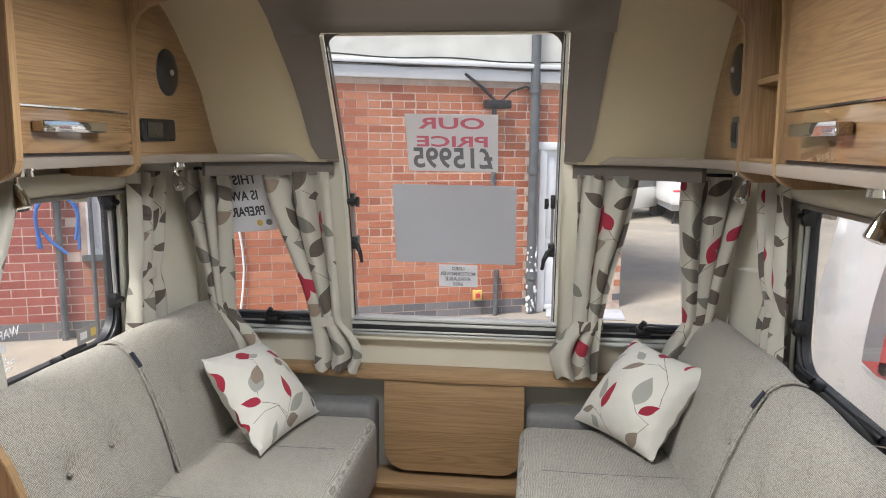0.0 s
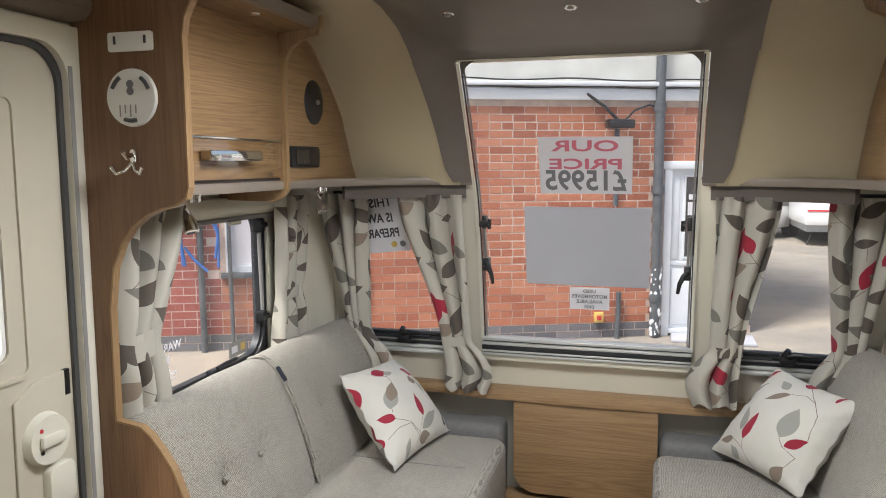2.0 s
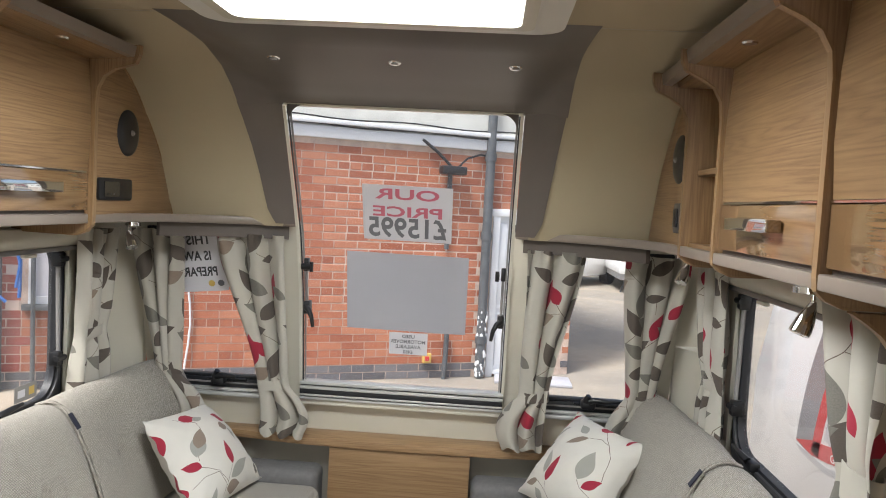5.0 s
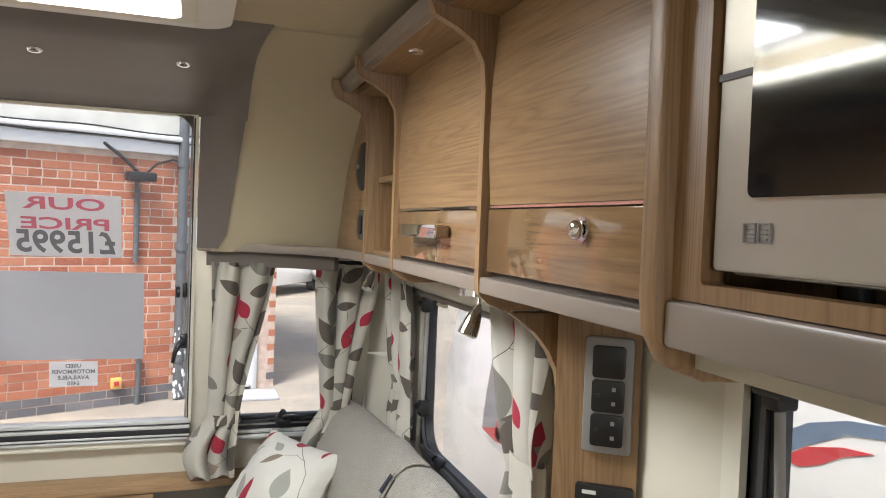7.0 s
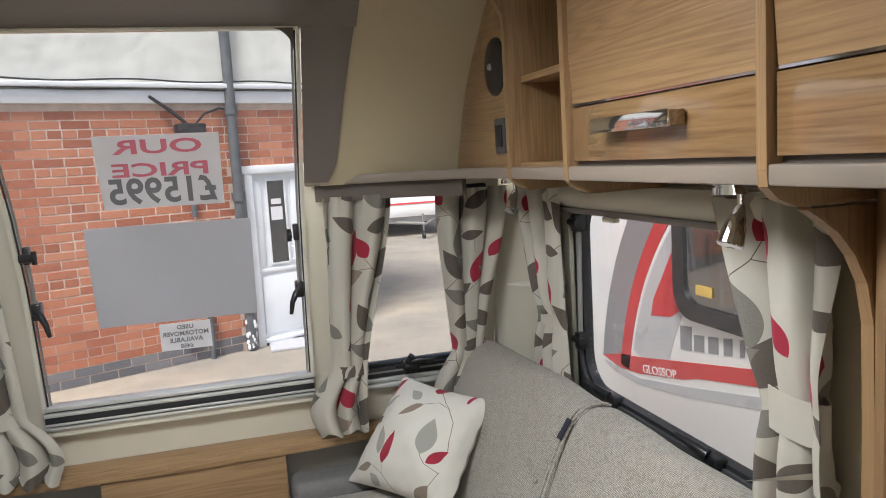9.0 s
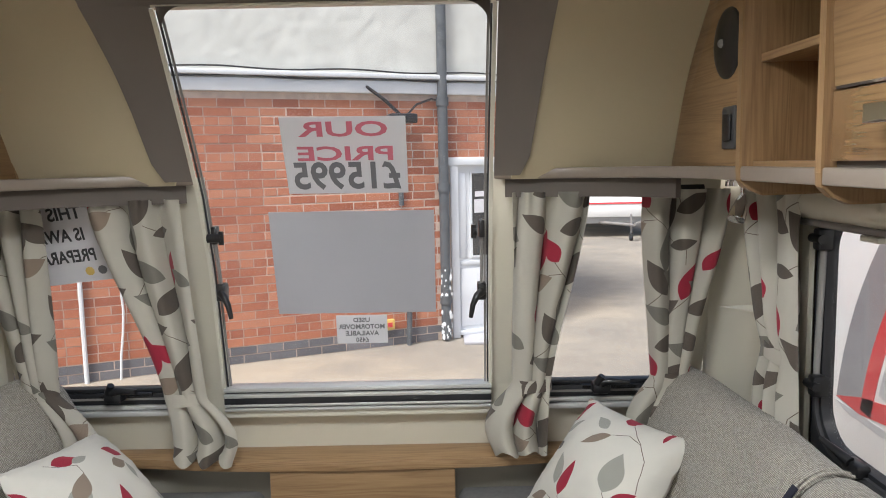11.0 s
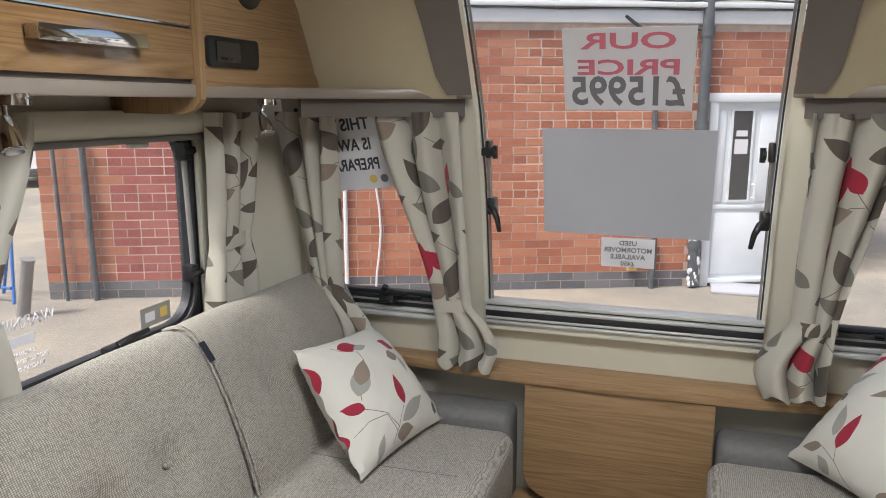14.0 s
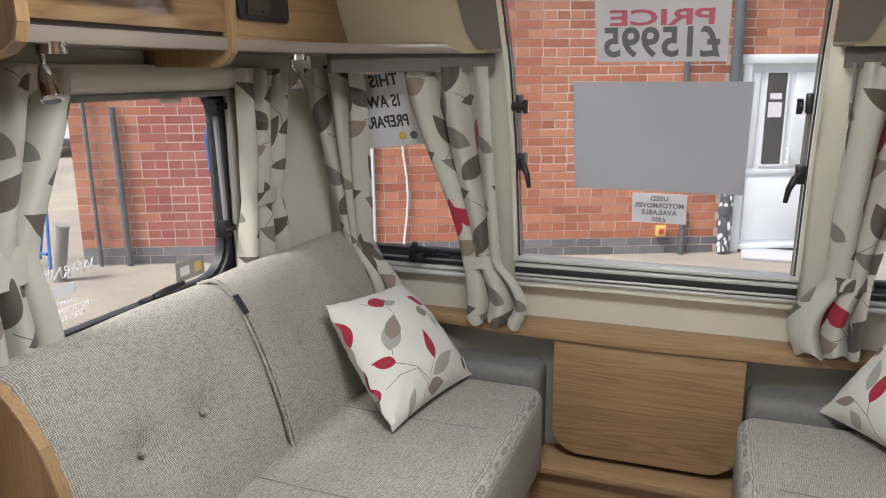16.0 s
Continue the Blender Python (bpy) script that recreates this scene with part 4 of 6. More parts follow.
def divider_outline(s, xf, tip):
    """Upright cupboard end with an S-curved head that carries the cornice. (x, z)"""
    lift = 0.012 if s < 0 else 0.018
    pts = [(1.062, 1.358 + lift), (xf + 0.035, 1.355 + lift), (xf + 0.008, 1.366 + lift), (xf - 0.008, 1.39 + lift / 2), (xf - 0.010, 1.42), (xf - 0.010, 1.74), (xf - 0.014, 1.785),
           (xf - 0.032, 1.818), (xf - 0.062, 1.838), (tip + 0.012, 1.856), (tip + 0.002, 1.878), (tip, 1.905), (1.062, 1.905)]
    return [(s * x, z) for x, z in pts]


def edge_strip(pts, y, half, mat_t=0.0025):
    """A thin edging strip that follows an outline (x, z) at y."""
    bm = bmesh.new()
    for a, b in zip(pts, pts[1:]):
        va, vb = Vector((a[0], y, a[1])), Vector((b[0], y, b[1]))
        d = (vb - va).normalized()
        nrm = Vector((-d.z, 0, d.x)) * mat_t
        q = [bm.verts.new(v) for v in (va + Vector((0, -half, 0)) - nrm, va + Vector((0, half, 0)) - nrm, vb + Vector((0, half, 0)) - nrm, vb + Vector((0, -half, 0)) - nrm)]
        r = [bm.verts.new(v.co + 2 * nrm) for v in q]
        bm.faces.new(q)
        bm.faces.new(r[::-1])
        for k in range(4):
            bm.faces.new((q[k], r[k], r[(k + 1) % 4], q[(k + 1) % 4]))
    bmesh.ops.recalc_face_normals(bm, faces=bm.faces)
    return bm


def divider(s, y, xf, tip, group):
    d = thing("cupboard_divider", (s * 0.9, y, 1.36), "shaped oak cupboard end panel with a rounded lip", "panel", group)
    part("board", slab(divider_outline(s, xf, tip), "y", y - 0.009, y + 0.009, 0.003), M_OAK_Z, d)
    part("edge_trim", edge_strip(divider_outline(s, xf, tip)[:12], y, 0.0095), M_EDGE, d, "rounded lighter edging")
    return d


XL, XR = 0.835, 0.845
TIPL, TIPR = 0.70, 0.732
divider(-1, 2.215, XL, TIPL, "overhead dividers")
for y in (2.30, 1.985, 1.41):
    divider(1, y, XR, TIPR, "overhead dividers")


def cupboard(s, y0, y1, xf, tip, handle, label, lamp_y):
    """An overhead cupboard: upper flap, gloss lower strip, cornice with rail, and its handle."""
    c = thing("overhead_cupboard", (s * 0.95, (y0 + y1) / 2, 1.43), label, "cupboard", "overhead cupboards")
    part("carcass", boxed(*sorted((s * (xf + 0.022), s * 1.065)), y0, y1, 1.43, 1.90), M_OAK_Y, c)
    prof = [(s * (xf + 0.002), 1.548), (s * (xf - 0.004), 1.64), (s * (xf - 0.002), 1.75), (s * (xf + 0.006), 1.862), (s * (xf + 0.020), 1.862), (s * (xf + 0.020), 1.548)]
    part("door", slab(prof, "y", y0 + 0.003, y1 - 0.003, 0.002), M_OAK_Y, c)
    part("lower_strip", boxed(*sorted((s * xf, s * (xf + 0.020))), y0 + 0.003, y1 - 0.003, 1.437, 1.541, bevel=0.002), M_OAK_GLOSS, c, "high-gloss oak strip")
    # chrome sliver stands in for the highlight on the gloss strip's upper edge
    part("bright_line", boxed(*sorted((s * (xf - 0.003), s * (xf + 0.02))), y0 + 0.003, y1 - 0.003, 1.5425, 1.5465), M_CHROME, c)
    # dark brown strip painted in as the shade of the gap below
    part("shadow_gap", boxed(*sorted((s * (xf + 0.012), s * (xf + 0.025))), y0, y1, 1.424, 1.440), M_PELMET_GAP_SHADE, c)
    part("cornice_soffit", slab([(s * (tip + 0.030), 1.868), (s * (xf + 0.03), 1.862), (s * (xf + 0.03), 1.874), (s * (tip + 0.03), 1.882)], "y", y0, y1), M_OAK_Y, c)
    part("cornice_rail", slab([(s * (tip + 0.012), 1.872), (s * (tip + 0.006), 1.90), (s * (tip + 0.030), 1.902), (s * (tip + 0.034), 1.868)], "y", y0, y1, 0.003), M_SHELF, c)
    if handle == "bar":
        a, b = (y0 + 0.12, y0 + 0.37) if s < 0 else (1.585, 1.83)
        part("handle", boxed(*sorted((s * (xf - 0.030), s * (xf - 0.004))), a, b, 1.487, 1.511, bevel=0.002), M_OAK_GLOSS, c)
        part("handle_face", boxed(*sorted((s * (xf - 0.034), s * (xf - 0.030))), a, b, 1.486, 1.512, bevel=0.001), M_CHROME, c, "chrome bar handle face")
    if handle == "knob":
        bm = bmesh.new()
        bmesh.ops.create_uvsphere(bm, u_segments=20, v_segments=12, radius=0.013)
        bmesh.ops.scale(bm, verts=bm.verts, vec=(0.7, 1, 1))
        bmesh.ops.translate(bm, verts=bm.verts, vec=(s * (xf - 0.012), 1.072, 1.512))
        tube(bm, [(s * (xf + 0.001), 1.072, 1.512), (s * (xf - 0.004), 1.072, 1.512)], 0.016, 20)
        part("push_lock", bm, M_CHROME, c, "round chrome push lock")
    for y in lamp_y:
        bm = bmesh.new()
        bmesh.ops.create_cone(bm, cap_ends=True, segments=18, radius1=0.014, radius2=0.017, depth=0.004)
        bmesh.ops.translate(bm, verts=bm.verts, vec=(s * (tip + 0.07), y, 1.864))
        part("cornice_spot", bm, M_CHROME, c, "small chrome spot rim")
    return c


cupboard(-1, 1.655, 2.206, XL, TIPL, "bar", "oak overhead cupboard with gloss strip and chrome handle", (1.95,))
cupboard(1, 1.419, 1.976, XR, TIPR, "bar", "oak overhead cupboard with gloss strip and chrome handle", (1.72,))
cupboard(1, 0.760, 1.401, XR, TIPR, "knob", "oak overhead cupboard with gloss strip and round chrome lock", (1.2,))

# open corner shelf between two dividers
o = thing("open_shelf_unit", (0.95, 2.14, 1.42), "narrow open oak shelf unit between two dividers", "shelf")
part("back", boxed(0.985, 1.0, 1.994, 2.291, 1.425, 1.90), M_WALNUT, o)
part("shelf", boxed(0.87, 0.985, 1.994, 2.291, 1.625, 1.640), M_OAK_Y, o)
part("base", boxed(0.86, 0.985, 1.994, 2.291, 1.425, 1.437), M_OAK_Y, o)
part("top", boxed(0.80, 0.985, 1.994, 2.291, 1.866, 1.88), M_OAK_Y, o)
part("cornice_rail", slab([(0.757, 1.872), (0.751, 1.90), (0.775, 1.902), (0.779, 1.868)], "y", 1.994, 2.291, 0.003), M_SHELF, o)


def speaker_panel(s, y0, xf):
    p = thing("speaker_panel", (s * xf, y0 + 0.2, 1.42), "oak quadrant panel holding a black oval loudspeaker", "panel", "speaker panels")
    k = 0.0 if s < 0 else 0.03
    pts = [(y0, 1.424), (2.765 + k, 1.424), (2.735 + k, 1.50), (2.69 + k, 1.585), (2.62 + k, 1.675), (2.54 + k, 1.757), (2.45 + k, 1.832), (2.365, 1.884), (y0, 1.92)]
    part("board", slab(pts, "x", s * xf, s * (xf + 0.014), 0.002), M_OAK_Y, p)
    rim = pts[1:8]
    part("edge_trim", rod([(s * (xf + 0.001), y, z) for y, z in rim], 0.005, 8), M_EDGE, p)
    cy = 2.425 if s < 0 else 2.395
    bm = bmesh.new()
    bmesh.ops.create_uvsphere(bm, u_segments=28, v_segments=12, radius=1.0)
    bmesh.ops.scale(bm, verts=bm.verts, vec=(0.014, 0.068 if s < 0 else 0.075, 0.072))
    bmesh.ops.translate(bm, verts=bm.verts, vec=(s * xf, cy, 1.676))
    part("loudspeaker", bm, M_BLACK, p, "black oval loudspeaker grille")
    bm = bmesh.new()
    bmesh.ops.create_uvsphere(bm, u_segments=12, v_segments=8, radius=0.009)
    bmesh.ops.translate(bm, verts=bm.verts, vec=(s * (xf - 0.013), cy, 1.676))
    part("tweeter", bm, M_SGREY, p)
    return p


sp = speaker_panel(-1, 2.224, XL)
c = thing("radio_remote_panel", (-XL, 2.34, 1.5), "black plastic control socket set into the oak panel", "control panel")
part("body", slab(rounded(2.245, 2.445, 1.467, 1.533, 0.012), "x", -XL + 0.010, -XL - 0.004, 0.003), M_BLACK, c)
part("recess", boxed(-XL + 0.0105, -XL + 0.013, 2.27, 2.36, 1.478, 1.522), M_SMOKE, c)
for k in range(3):
    part("button", boxed(-XL + 0.0105, -XL + 0.013, 2.285 + k * 0.018, 2.292 + k * 0.018, 1.484, 1.488), M_SGREY, c)
sp = speaker_panel(1, 2.309, XR)
c = thing("light_switch", (XR, 2.345, 1.5), "dark grey rocker switch on the oak panel", "switch")
part("plate", slab(rounded(2.33, 2.40, 1.462, 1.548, 0.008), "x", XR - 0.008, XR + 0.004, 0.002), M_DGREY, c)
part("rocker", boxed(XR - 0.014, XR - 0.008, 2.345, 2.385, 1.478, 1.532, bevel=0.003), M_BLACK, c)


# ---- partitions ----
lp = thing("doorway_partition", (-1.0, 1.64, 0.0), "brown wood partition with curved cut-out beside the caravan door", "partition")
pts = [(-1.068, 0.0), (-0.77, 0.0), (-0.775, 0.50), (-0.80, 0.62), (-0.82, 0.69), (-0.845, 0.752), (-0.879, 0.80), (-0.905, 0.83), (-0.931, 0.849), (-0.998, 0.858),
       (-0.997, 1.136), (-0.982, 1.235), (-0.955, 1.292), (-0.925, 1.33), (-0.885, 1.358), (-0.847, 1.374), (-0.80, 1.385), (-0.778, 1.40), (-0.770, 1.425),
       (-0.771, 1.76), (-0.764, 1.80), (-0.745, 1.835), (-0.705, 1.875), (-0.690, 1.91), (-0.690, 1.949), (-1.068, 1.949)]
part("board", slab(pts, "y", 1.632, 1.652, 0.0015), M_WALNUT, lp)
bm = edge_strip(pts[1:-1], 1.642, 0.011)
part("edge_trim", bm, M_EDGE, lp, "lighter oak edging strip")

c = thing("mounting_plate", (-0.902, 1.63, 1.752), "white oblong screw-on mounting plate", "bracket")
part("plate", slab(rounded(-0.961, -0.843, 1.731, 1.774, 0.006), "y", 1.626, 1.632, 0.001), M_WHITE, c)
for x in (-0.942, -0.862):
    part("screw_slot", boxed(x - 0.003, x + 0.003, 1.6245, 1.626, 1.747, 1.765), M_DGREY, c)
c = thing("round_base_plate", (-0.904, 1.63, 1.628), "white round fixing base of a removed fitting", "bracket")
bm = bmesh.new()
bmesh.ops.create_cone(bm, cap_ends=True, segments=40, radius1=0.066, radius2=0.064, depth=0.009, matrix=Matrix.Translation((-0.904, 1.628, 1.628)) @ Matrix.Rotation(radians(90), 4, "X"))
part("disc", bm, M_WHITE, c)
for a0 in (20, 120, 250):
    arc = [(-0.904 + 0.052 * math.cos(radians(a0 + k * 9)), 1.6225, 1.628 + 0.052 * math.sin(radians(a0 + k * 9))) for k in range(5)]
    part("slot", rod(arc, 0.005, 6), M_DGREY, c)
for x, z in ((0.0, 0.03), (0.0, 0.014)):
    bm = bmesh.new()
    bmesh.ops.create_cone(bm, cap_ends=True, segments=16, radius1=0.009, radius2=0.009, depth=0.004, matrix=Matrix.Translation((-0.904 + x, 1.6235, 1.628 + z)) @ Matrix.Rotation(radians(90), 4, "X"))
    part("hole", bm, M_GREYPRINT, c)
for k in range(4):
    part("rib", boxed(-0.935 + k * 0.014, -0.932 + k * 0.014, 1.6225, 1.624, 1.585 + 0.008 * (k % 2), 1.612), M_SGREY, c)
c = thing("coat_hook", (-0.906, 1.63, 1.477), "chrome double coat hook", "hook")
part("back_plate", slab(rounded(-0.914, -0.898, 1.478, 1.512, 0.007), "y", 1.622, 1.632, 0.002), M_CHROME, c)
part("prong", rod([(-0.906, 1.624, 1.50), (-0.906, 1.600, 1.492), (-0.906, 1.590, 1.506)], [0.006, 0.005, 0.006], 10), M_CHROME, c)
for q in (-1, 1):
    part("prong", rod([(-0.906, 1.622, 1.482), (-0.906 + q * 0.014, 1.612, 1.462), (-0.906 + q * 0.032, 1.604, 1.456), (-0.906 + q * 0.042, 1.600, 1.472)], [0.005, 0.0045, 0.004, 0.005], 10), M_CHROME, c)

rp = thing("kitchen_partition", (1.0, 1.41, 0.0), "oak partition with curved cut-out at the end of the sofa", "partition")
pts = [(1.068, 0.0), (0.78, 0.0), (0.785, 0.50), (0.81, 0.66), (0.85, 0.76), (0.90, 0.83), (0.94, 0.853), (1.005, 0.86), (1.006, 1.03), (1.003, 1.20), (0.992, 1.26), (0.972, 1.30), (0.945, 1.333), (0.915, 1.355), (0.895, 1.3675), (1.068, 1.3675)]
part("board", slab(pts, "y", 1.401, 1.419, 0.002), M_OAK_Z, rp)
part("edge_trim", edge_strip(pts[1:-1], 1.41, 0.0105), M_EDGE, rp, "lighter oak edging strip")
# slanting oak panel between partition and side wall, with sockets and heating control
PANEL = Matrix.Translation((1.02, 1.283, 0)) @ Matrix.Rotation(radians(53.5), 4, "Z")


def slant(bm):
    """Turns a piece built facing -x at the origin onto the slanting panel."""
    bm.transform(PANEL)
    return bm


c = thing("socket_panel_board", (1.02, 1.30, 0.30), "upright slanting oak panel carrying the sockets", "panel")
part("board", slab([(0.951, 1.334), (1.060, 1.2535), (1.060, 1.3985), (1.002, 1.3985)], "z", 0.30, 1.386, 0.001), M_OAK_Z, c)
c = thing("socket_plate", (1.02, 1.283, 1.155), "silver-grey surround with black double sockets and switch", "socket")
part("surround", slant(slab(rounded(-0.039, 0.039, 1.155, 1.343, 0.008), "x", -0.010, 0.0005, 0.003)), M_SGREY, c)
for z in (1.193, 1.248, 1.303):
    part("module", slant(slab(rounded(-0.026, 0.026, z - 0.026, z + 0.026, 0.006), "x", -0.0135, -0.0095, 0.001)), M_BLACK, c)
    if z < 1.3:
        for du, dz, hu, hz in ((0.017, 0.0, 0.004, 0.003), (-0.009, 0.012, 0.003, 0.003), (-0.009, -0.011, 0.003, 0.003)):
            part("pin_hole", slant(boxed(-0.0145, -0.0136, du - hu, du + hu, z + dz - hz, z + dz + hz)), M_RUBBER if du > 0 else M_SGREY, c)
c = thing("heating_control", (1.02, 1.283, 1.015), "black heating control with a dull green screen", "control panel")
part("body", slant(slab(rounded(-0.046, 0.046, 1.015, 1.103, 0.005), "x", -0.013, 0.0005, 0.002)), M_BLACK, c)
part("screen", slant(boxed(-0.0145, -0.0125, -0.033, 0.036, 1.030, 1.080)), plain("dull_green_screen", (0.13, 0.15, 0.085), 0.15), c)
part("lettering_bar", slant(boxed(-0.0145, -0.0125, 0.012, 0.034, 1.088, 1.094)), M_WHITE, c)

# microwave in its housing beyond the partition
c = thing("microwave_cabinet", (0.95, 0.6, 1.42), "oak housing with a taupe base shelf", "cabinet")
pts = [(0.72, 1.46), (0.723, 1.43), (0.738, 1.405), (0.77, 1.392), (0.85, 1.388), (1.014, 1.388), (1.014, 1.44), (1.068, 1.44), (1.068, 1.949), (0.72, 1.949)]
part("end_panel", slab(pts, "y", 0.733, 0.757, 0.004), M_OAK_Z, c)
part("face_frame", ring(rounded(0.10, 0.732, 1.460, 1.93, 0.004), rounded(0.14, 0.698, 1.474, 1.90, 0.004), "x", 0.735, 0.755), M_OAK_Z, c)
part("base_shelf", boxed(0.728, 1.012, 0.10, 0.732, 1.422, 1.459, bevel=0.004), M_SHELF, c)
part("underside", boxed(0.76, 1.012, 0.10, 0.732, 1.404, 1.4215), M_CREAM, c)
c = thing("microwave_oven", (0.9, 0.55, 1.46), "brushed steel microwave with a dark glass door", "microwave")
part("body", boxed(0.756, 1.05, 0.15, 0.690, 1.482, 1.82, bevel=0.003), M_STEEL, c)
part("door", slab(rounded(0.15, 0.692, 1.485, 1.86, 0.004), "x", 0.740, 0.755, 0.002), M_STEEL, c)
part("door_window", slab(rounded(0.22, 0.655, 1.537, 1.83, 0.006), "x", 0.7365, 0.7395), M_SMOKE, c, "dark door glass")
part("seam", boxed(0.7385, 0.7398, 0.656, 0.692, 1.622, 1.627), M_GREYPRINT, c)
for yy in (0.634, 0.648):
    part("rating_mark", ring([(yy, 1.506), (yy + 0.012, 1.506), (yy + 0.012, 1.520), (yy, 1.520)], [(yy + 0.001, 1.507), (yy + 0.011, 1.507), (yy + 0.011, 1.519), (yy + 0.001, 1.519)], "x", 0.7385, 0.7398), M_SGREY, c)
    for k in range(3):
        part("rating_bar", boxed(0.7385, 0.7398, yy + 0.003, yy + 0.009, 1.509 + 0.003 * k, 1.5098 + 0.003 * k), M_SGREY, c)
for k in range(2):
    part("foot", rod([(0.80, 0.20 + 0.42 * k, 1.4595), (0.80, 0.20 + 0.42 * k, 1.483)], 0.012), M_BLACK, c)


# ---- sofas ----
def bolster(section, y0, y1, s, dents, bend=None, end=0.045, nu=56, nv=72):
    """A stuffed cushion: a closed section (x, z) drawn along y, rounded at its ends, with button dents."""
    loop = smooth_line([(x, z, 0) for x, z in section] + [(*section[0], 0)], nu)
    cx = sum(p.x for p in loop) / len(loop)
    cz = sum(p.y for p in loop) / len(loop)

    def fn(a, b):
        p = loop[min(nu, round(a * nu))]
        y = y0 + (y1 - y0) * b
        e = min(y - y0, y1 - y)
        k = 1.0 if e >= end else math.sqrt(max(0.0, 1 - ((end - e) / end) ** 2)) * 0.13 + 0.87
        x, z = cx + (p.x - cx) * k, cz + (p.y - cz) * k
        for (dy, dz, deep) in dents:
            r2 = ((y - dy) / 0.058) ** 2 + ((z - dz) / 0.05) ** 2
            if r2 < 6 and x > cx - 0.02:
                x -= deep * (math.exp(-r2) + 0.35 * math.exp(-6 * r2) + 0.10 * math.exp(-0.6 * r2) * math.sin(5 * math.atan2(z - dz, y - dy)))
        x += 0.004 * math.sin(17 * y + 9 * z)
        if bend:
            x, y, z = bend(x, y, z)
        return Vector((s * -x if s > 0 else x, y, z))
    bm = sheet_grid(fn, nu, nv)
    bmesh.ops.remove_doubles(bm, verts=bm.verts, dist=0.0005)
    bmesh.ops.holes_fill(bm, edges=[e for e in bm.edges if e.is_boundary], sides=0)
    bmesh.ops.recalc_face_normals(bm, faces=bm.faces)
    return bm


BACKREST = [(-0.765, 0.46), (-0.792, 0.56), (-0.835, 0.68), (-0.878, 0.775), (-0.915, 0.835), (-0.96, 0.862), (-1.01, 0.852), (-1.04, 0.80), (-1.05, 0.66), (-1.05, 0.50), (-0.95, 0.455)]


def corner_bend(x, y, z):
    """The corner cushion turns gently in towards the front window."""
    f = max(0.0, (y - 2.32) / 0.6)
    return x + 0.05 * f * f + 0.02 * f, y, z + 0.012 * f


def sofa(s, y0, y1, ysplit):
    word = "beside the doorway" if s < 0 else "beside the kitchen"
    o = thing("sofa", (s * 0.65, (y0 + y1) / 2, 0.0), "oatmeal woven caravan sofa with buttoned back " + word, "sofa", "lounge sofas")
    xs = sorted((s * 0.30, s * 1.05))
    part("plinth", boxed(*xs, y0, 2.83, 0.0, 0.183, bevel=0.004), M_OAK_Y, o)
    bm = bmesh.new()
    box(bm, *sorted((s * 0.262, s * 1.04)), y0 + 0.004, 2.825, 0.185, 0.462, bevel=0.045, seg=6)
    part("seat_cushion", bm, M_SOFA, o)
    for fy in (0.38, 0.72):
        ym = y0 + (2.825 - y0) * fy
        part("seat_seam", rod([(s * x, ym + 0.006 * math.sin(9 * x), 0.4622) for x in (0.34, 0.45, 0.56, 0.67, 0.76)], 0.0016, 5), M_SOFADARK, o)
    d1 = [(ysplit - 0.226, 0.64, 0.026), (ysplit - 0.412, 0.638, 0.026)]
    part("back_cushion", bolster(BACKREST, y0 + 0.005, ysplit, s, d1), M_SOFA, o)
    d2 = [(ysplit + (0.188 if s < 0 else 0.095), 0.655, 0.022), (ysplit + 0.40, 0.64, 0.018)]
    part("corner_cushion", bolster(BACKREST, ysplit + 0.002, 2.92, s, d2, corner_bend), M_SOFA, o)
    line = smooth_line([(x, z, 0) for x, z in BACKREST[:7]], 40)
    for off in (-0.006, 0.008):
        part("piping", rod([(-s * (p.x + 0.002) if s > 0 else p.x + 0.002, ysplit + off, p.y + 0.001) for p in line], 0.0042, 7), M_SOFA, o, "piped seam edge")
    for (y, z, _) in d1 + d2:
        bm = bmesh.new()
        bmesh.ops.create_uvsphere(bm, u_segments=10, v_segments=6, radius=0.009)
        f = (z - 0.56) / 0.215
        bmesh.ops.translate(bm, verts=bm.verts, vec=(s * (0.792 + 0.086 * f + 0.018), y, z))
        part("button", bm, M_SOFA, o)
    # navy maker's tab sewn over the seam
    bm = sheet_grid(lambda a, b: Vector((s * (0.874 + 0.030 * b), ysplit - 0.010 + 0.020 * a, 0.790 + 0.044 * b)), 2, 6, None, 0.003)
    part("cloth_tab", bm, M_NAVY, o, "navy cloth tab")
    return o


sofa(-1, 1.655, 2.90, 2.262)
sofa(1, 1.42, 2.90, 2.165)
for s in (-1, 1):
    single("end_bolster", boxed(*sorted((s * 0.285, s * 0.72)), 2.828, 2.966, 0.0, 0.495, bevel=0.03, seg=4), M_SOFADARK, (s * 0.5, 2.9, 0.0), "dark grey padded block between seat and front chest", "padded block", "end bolsters")


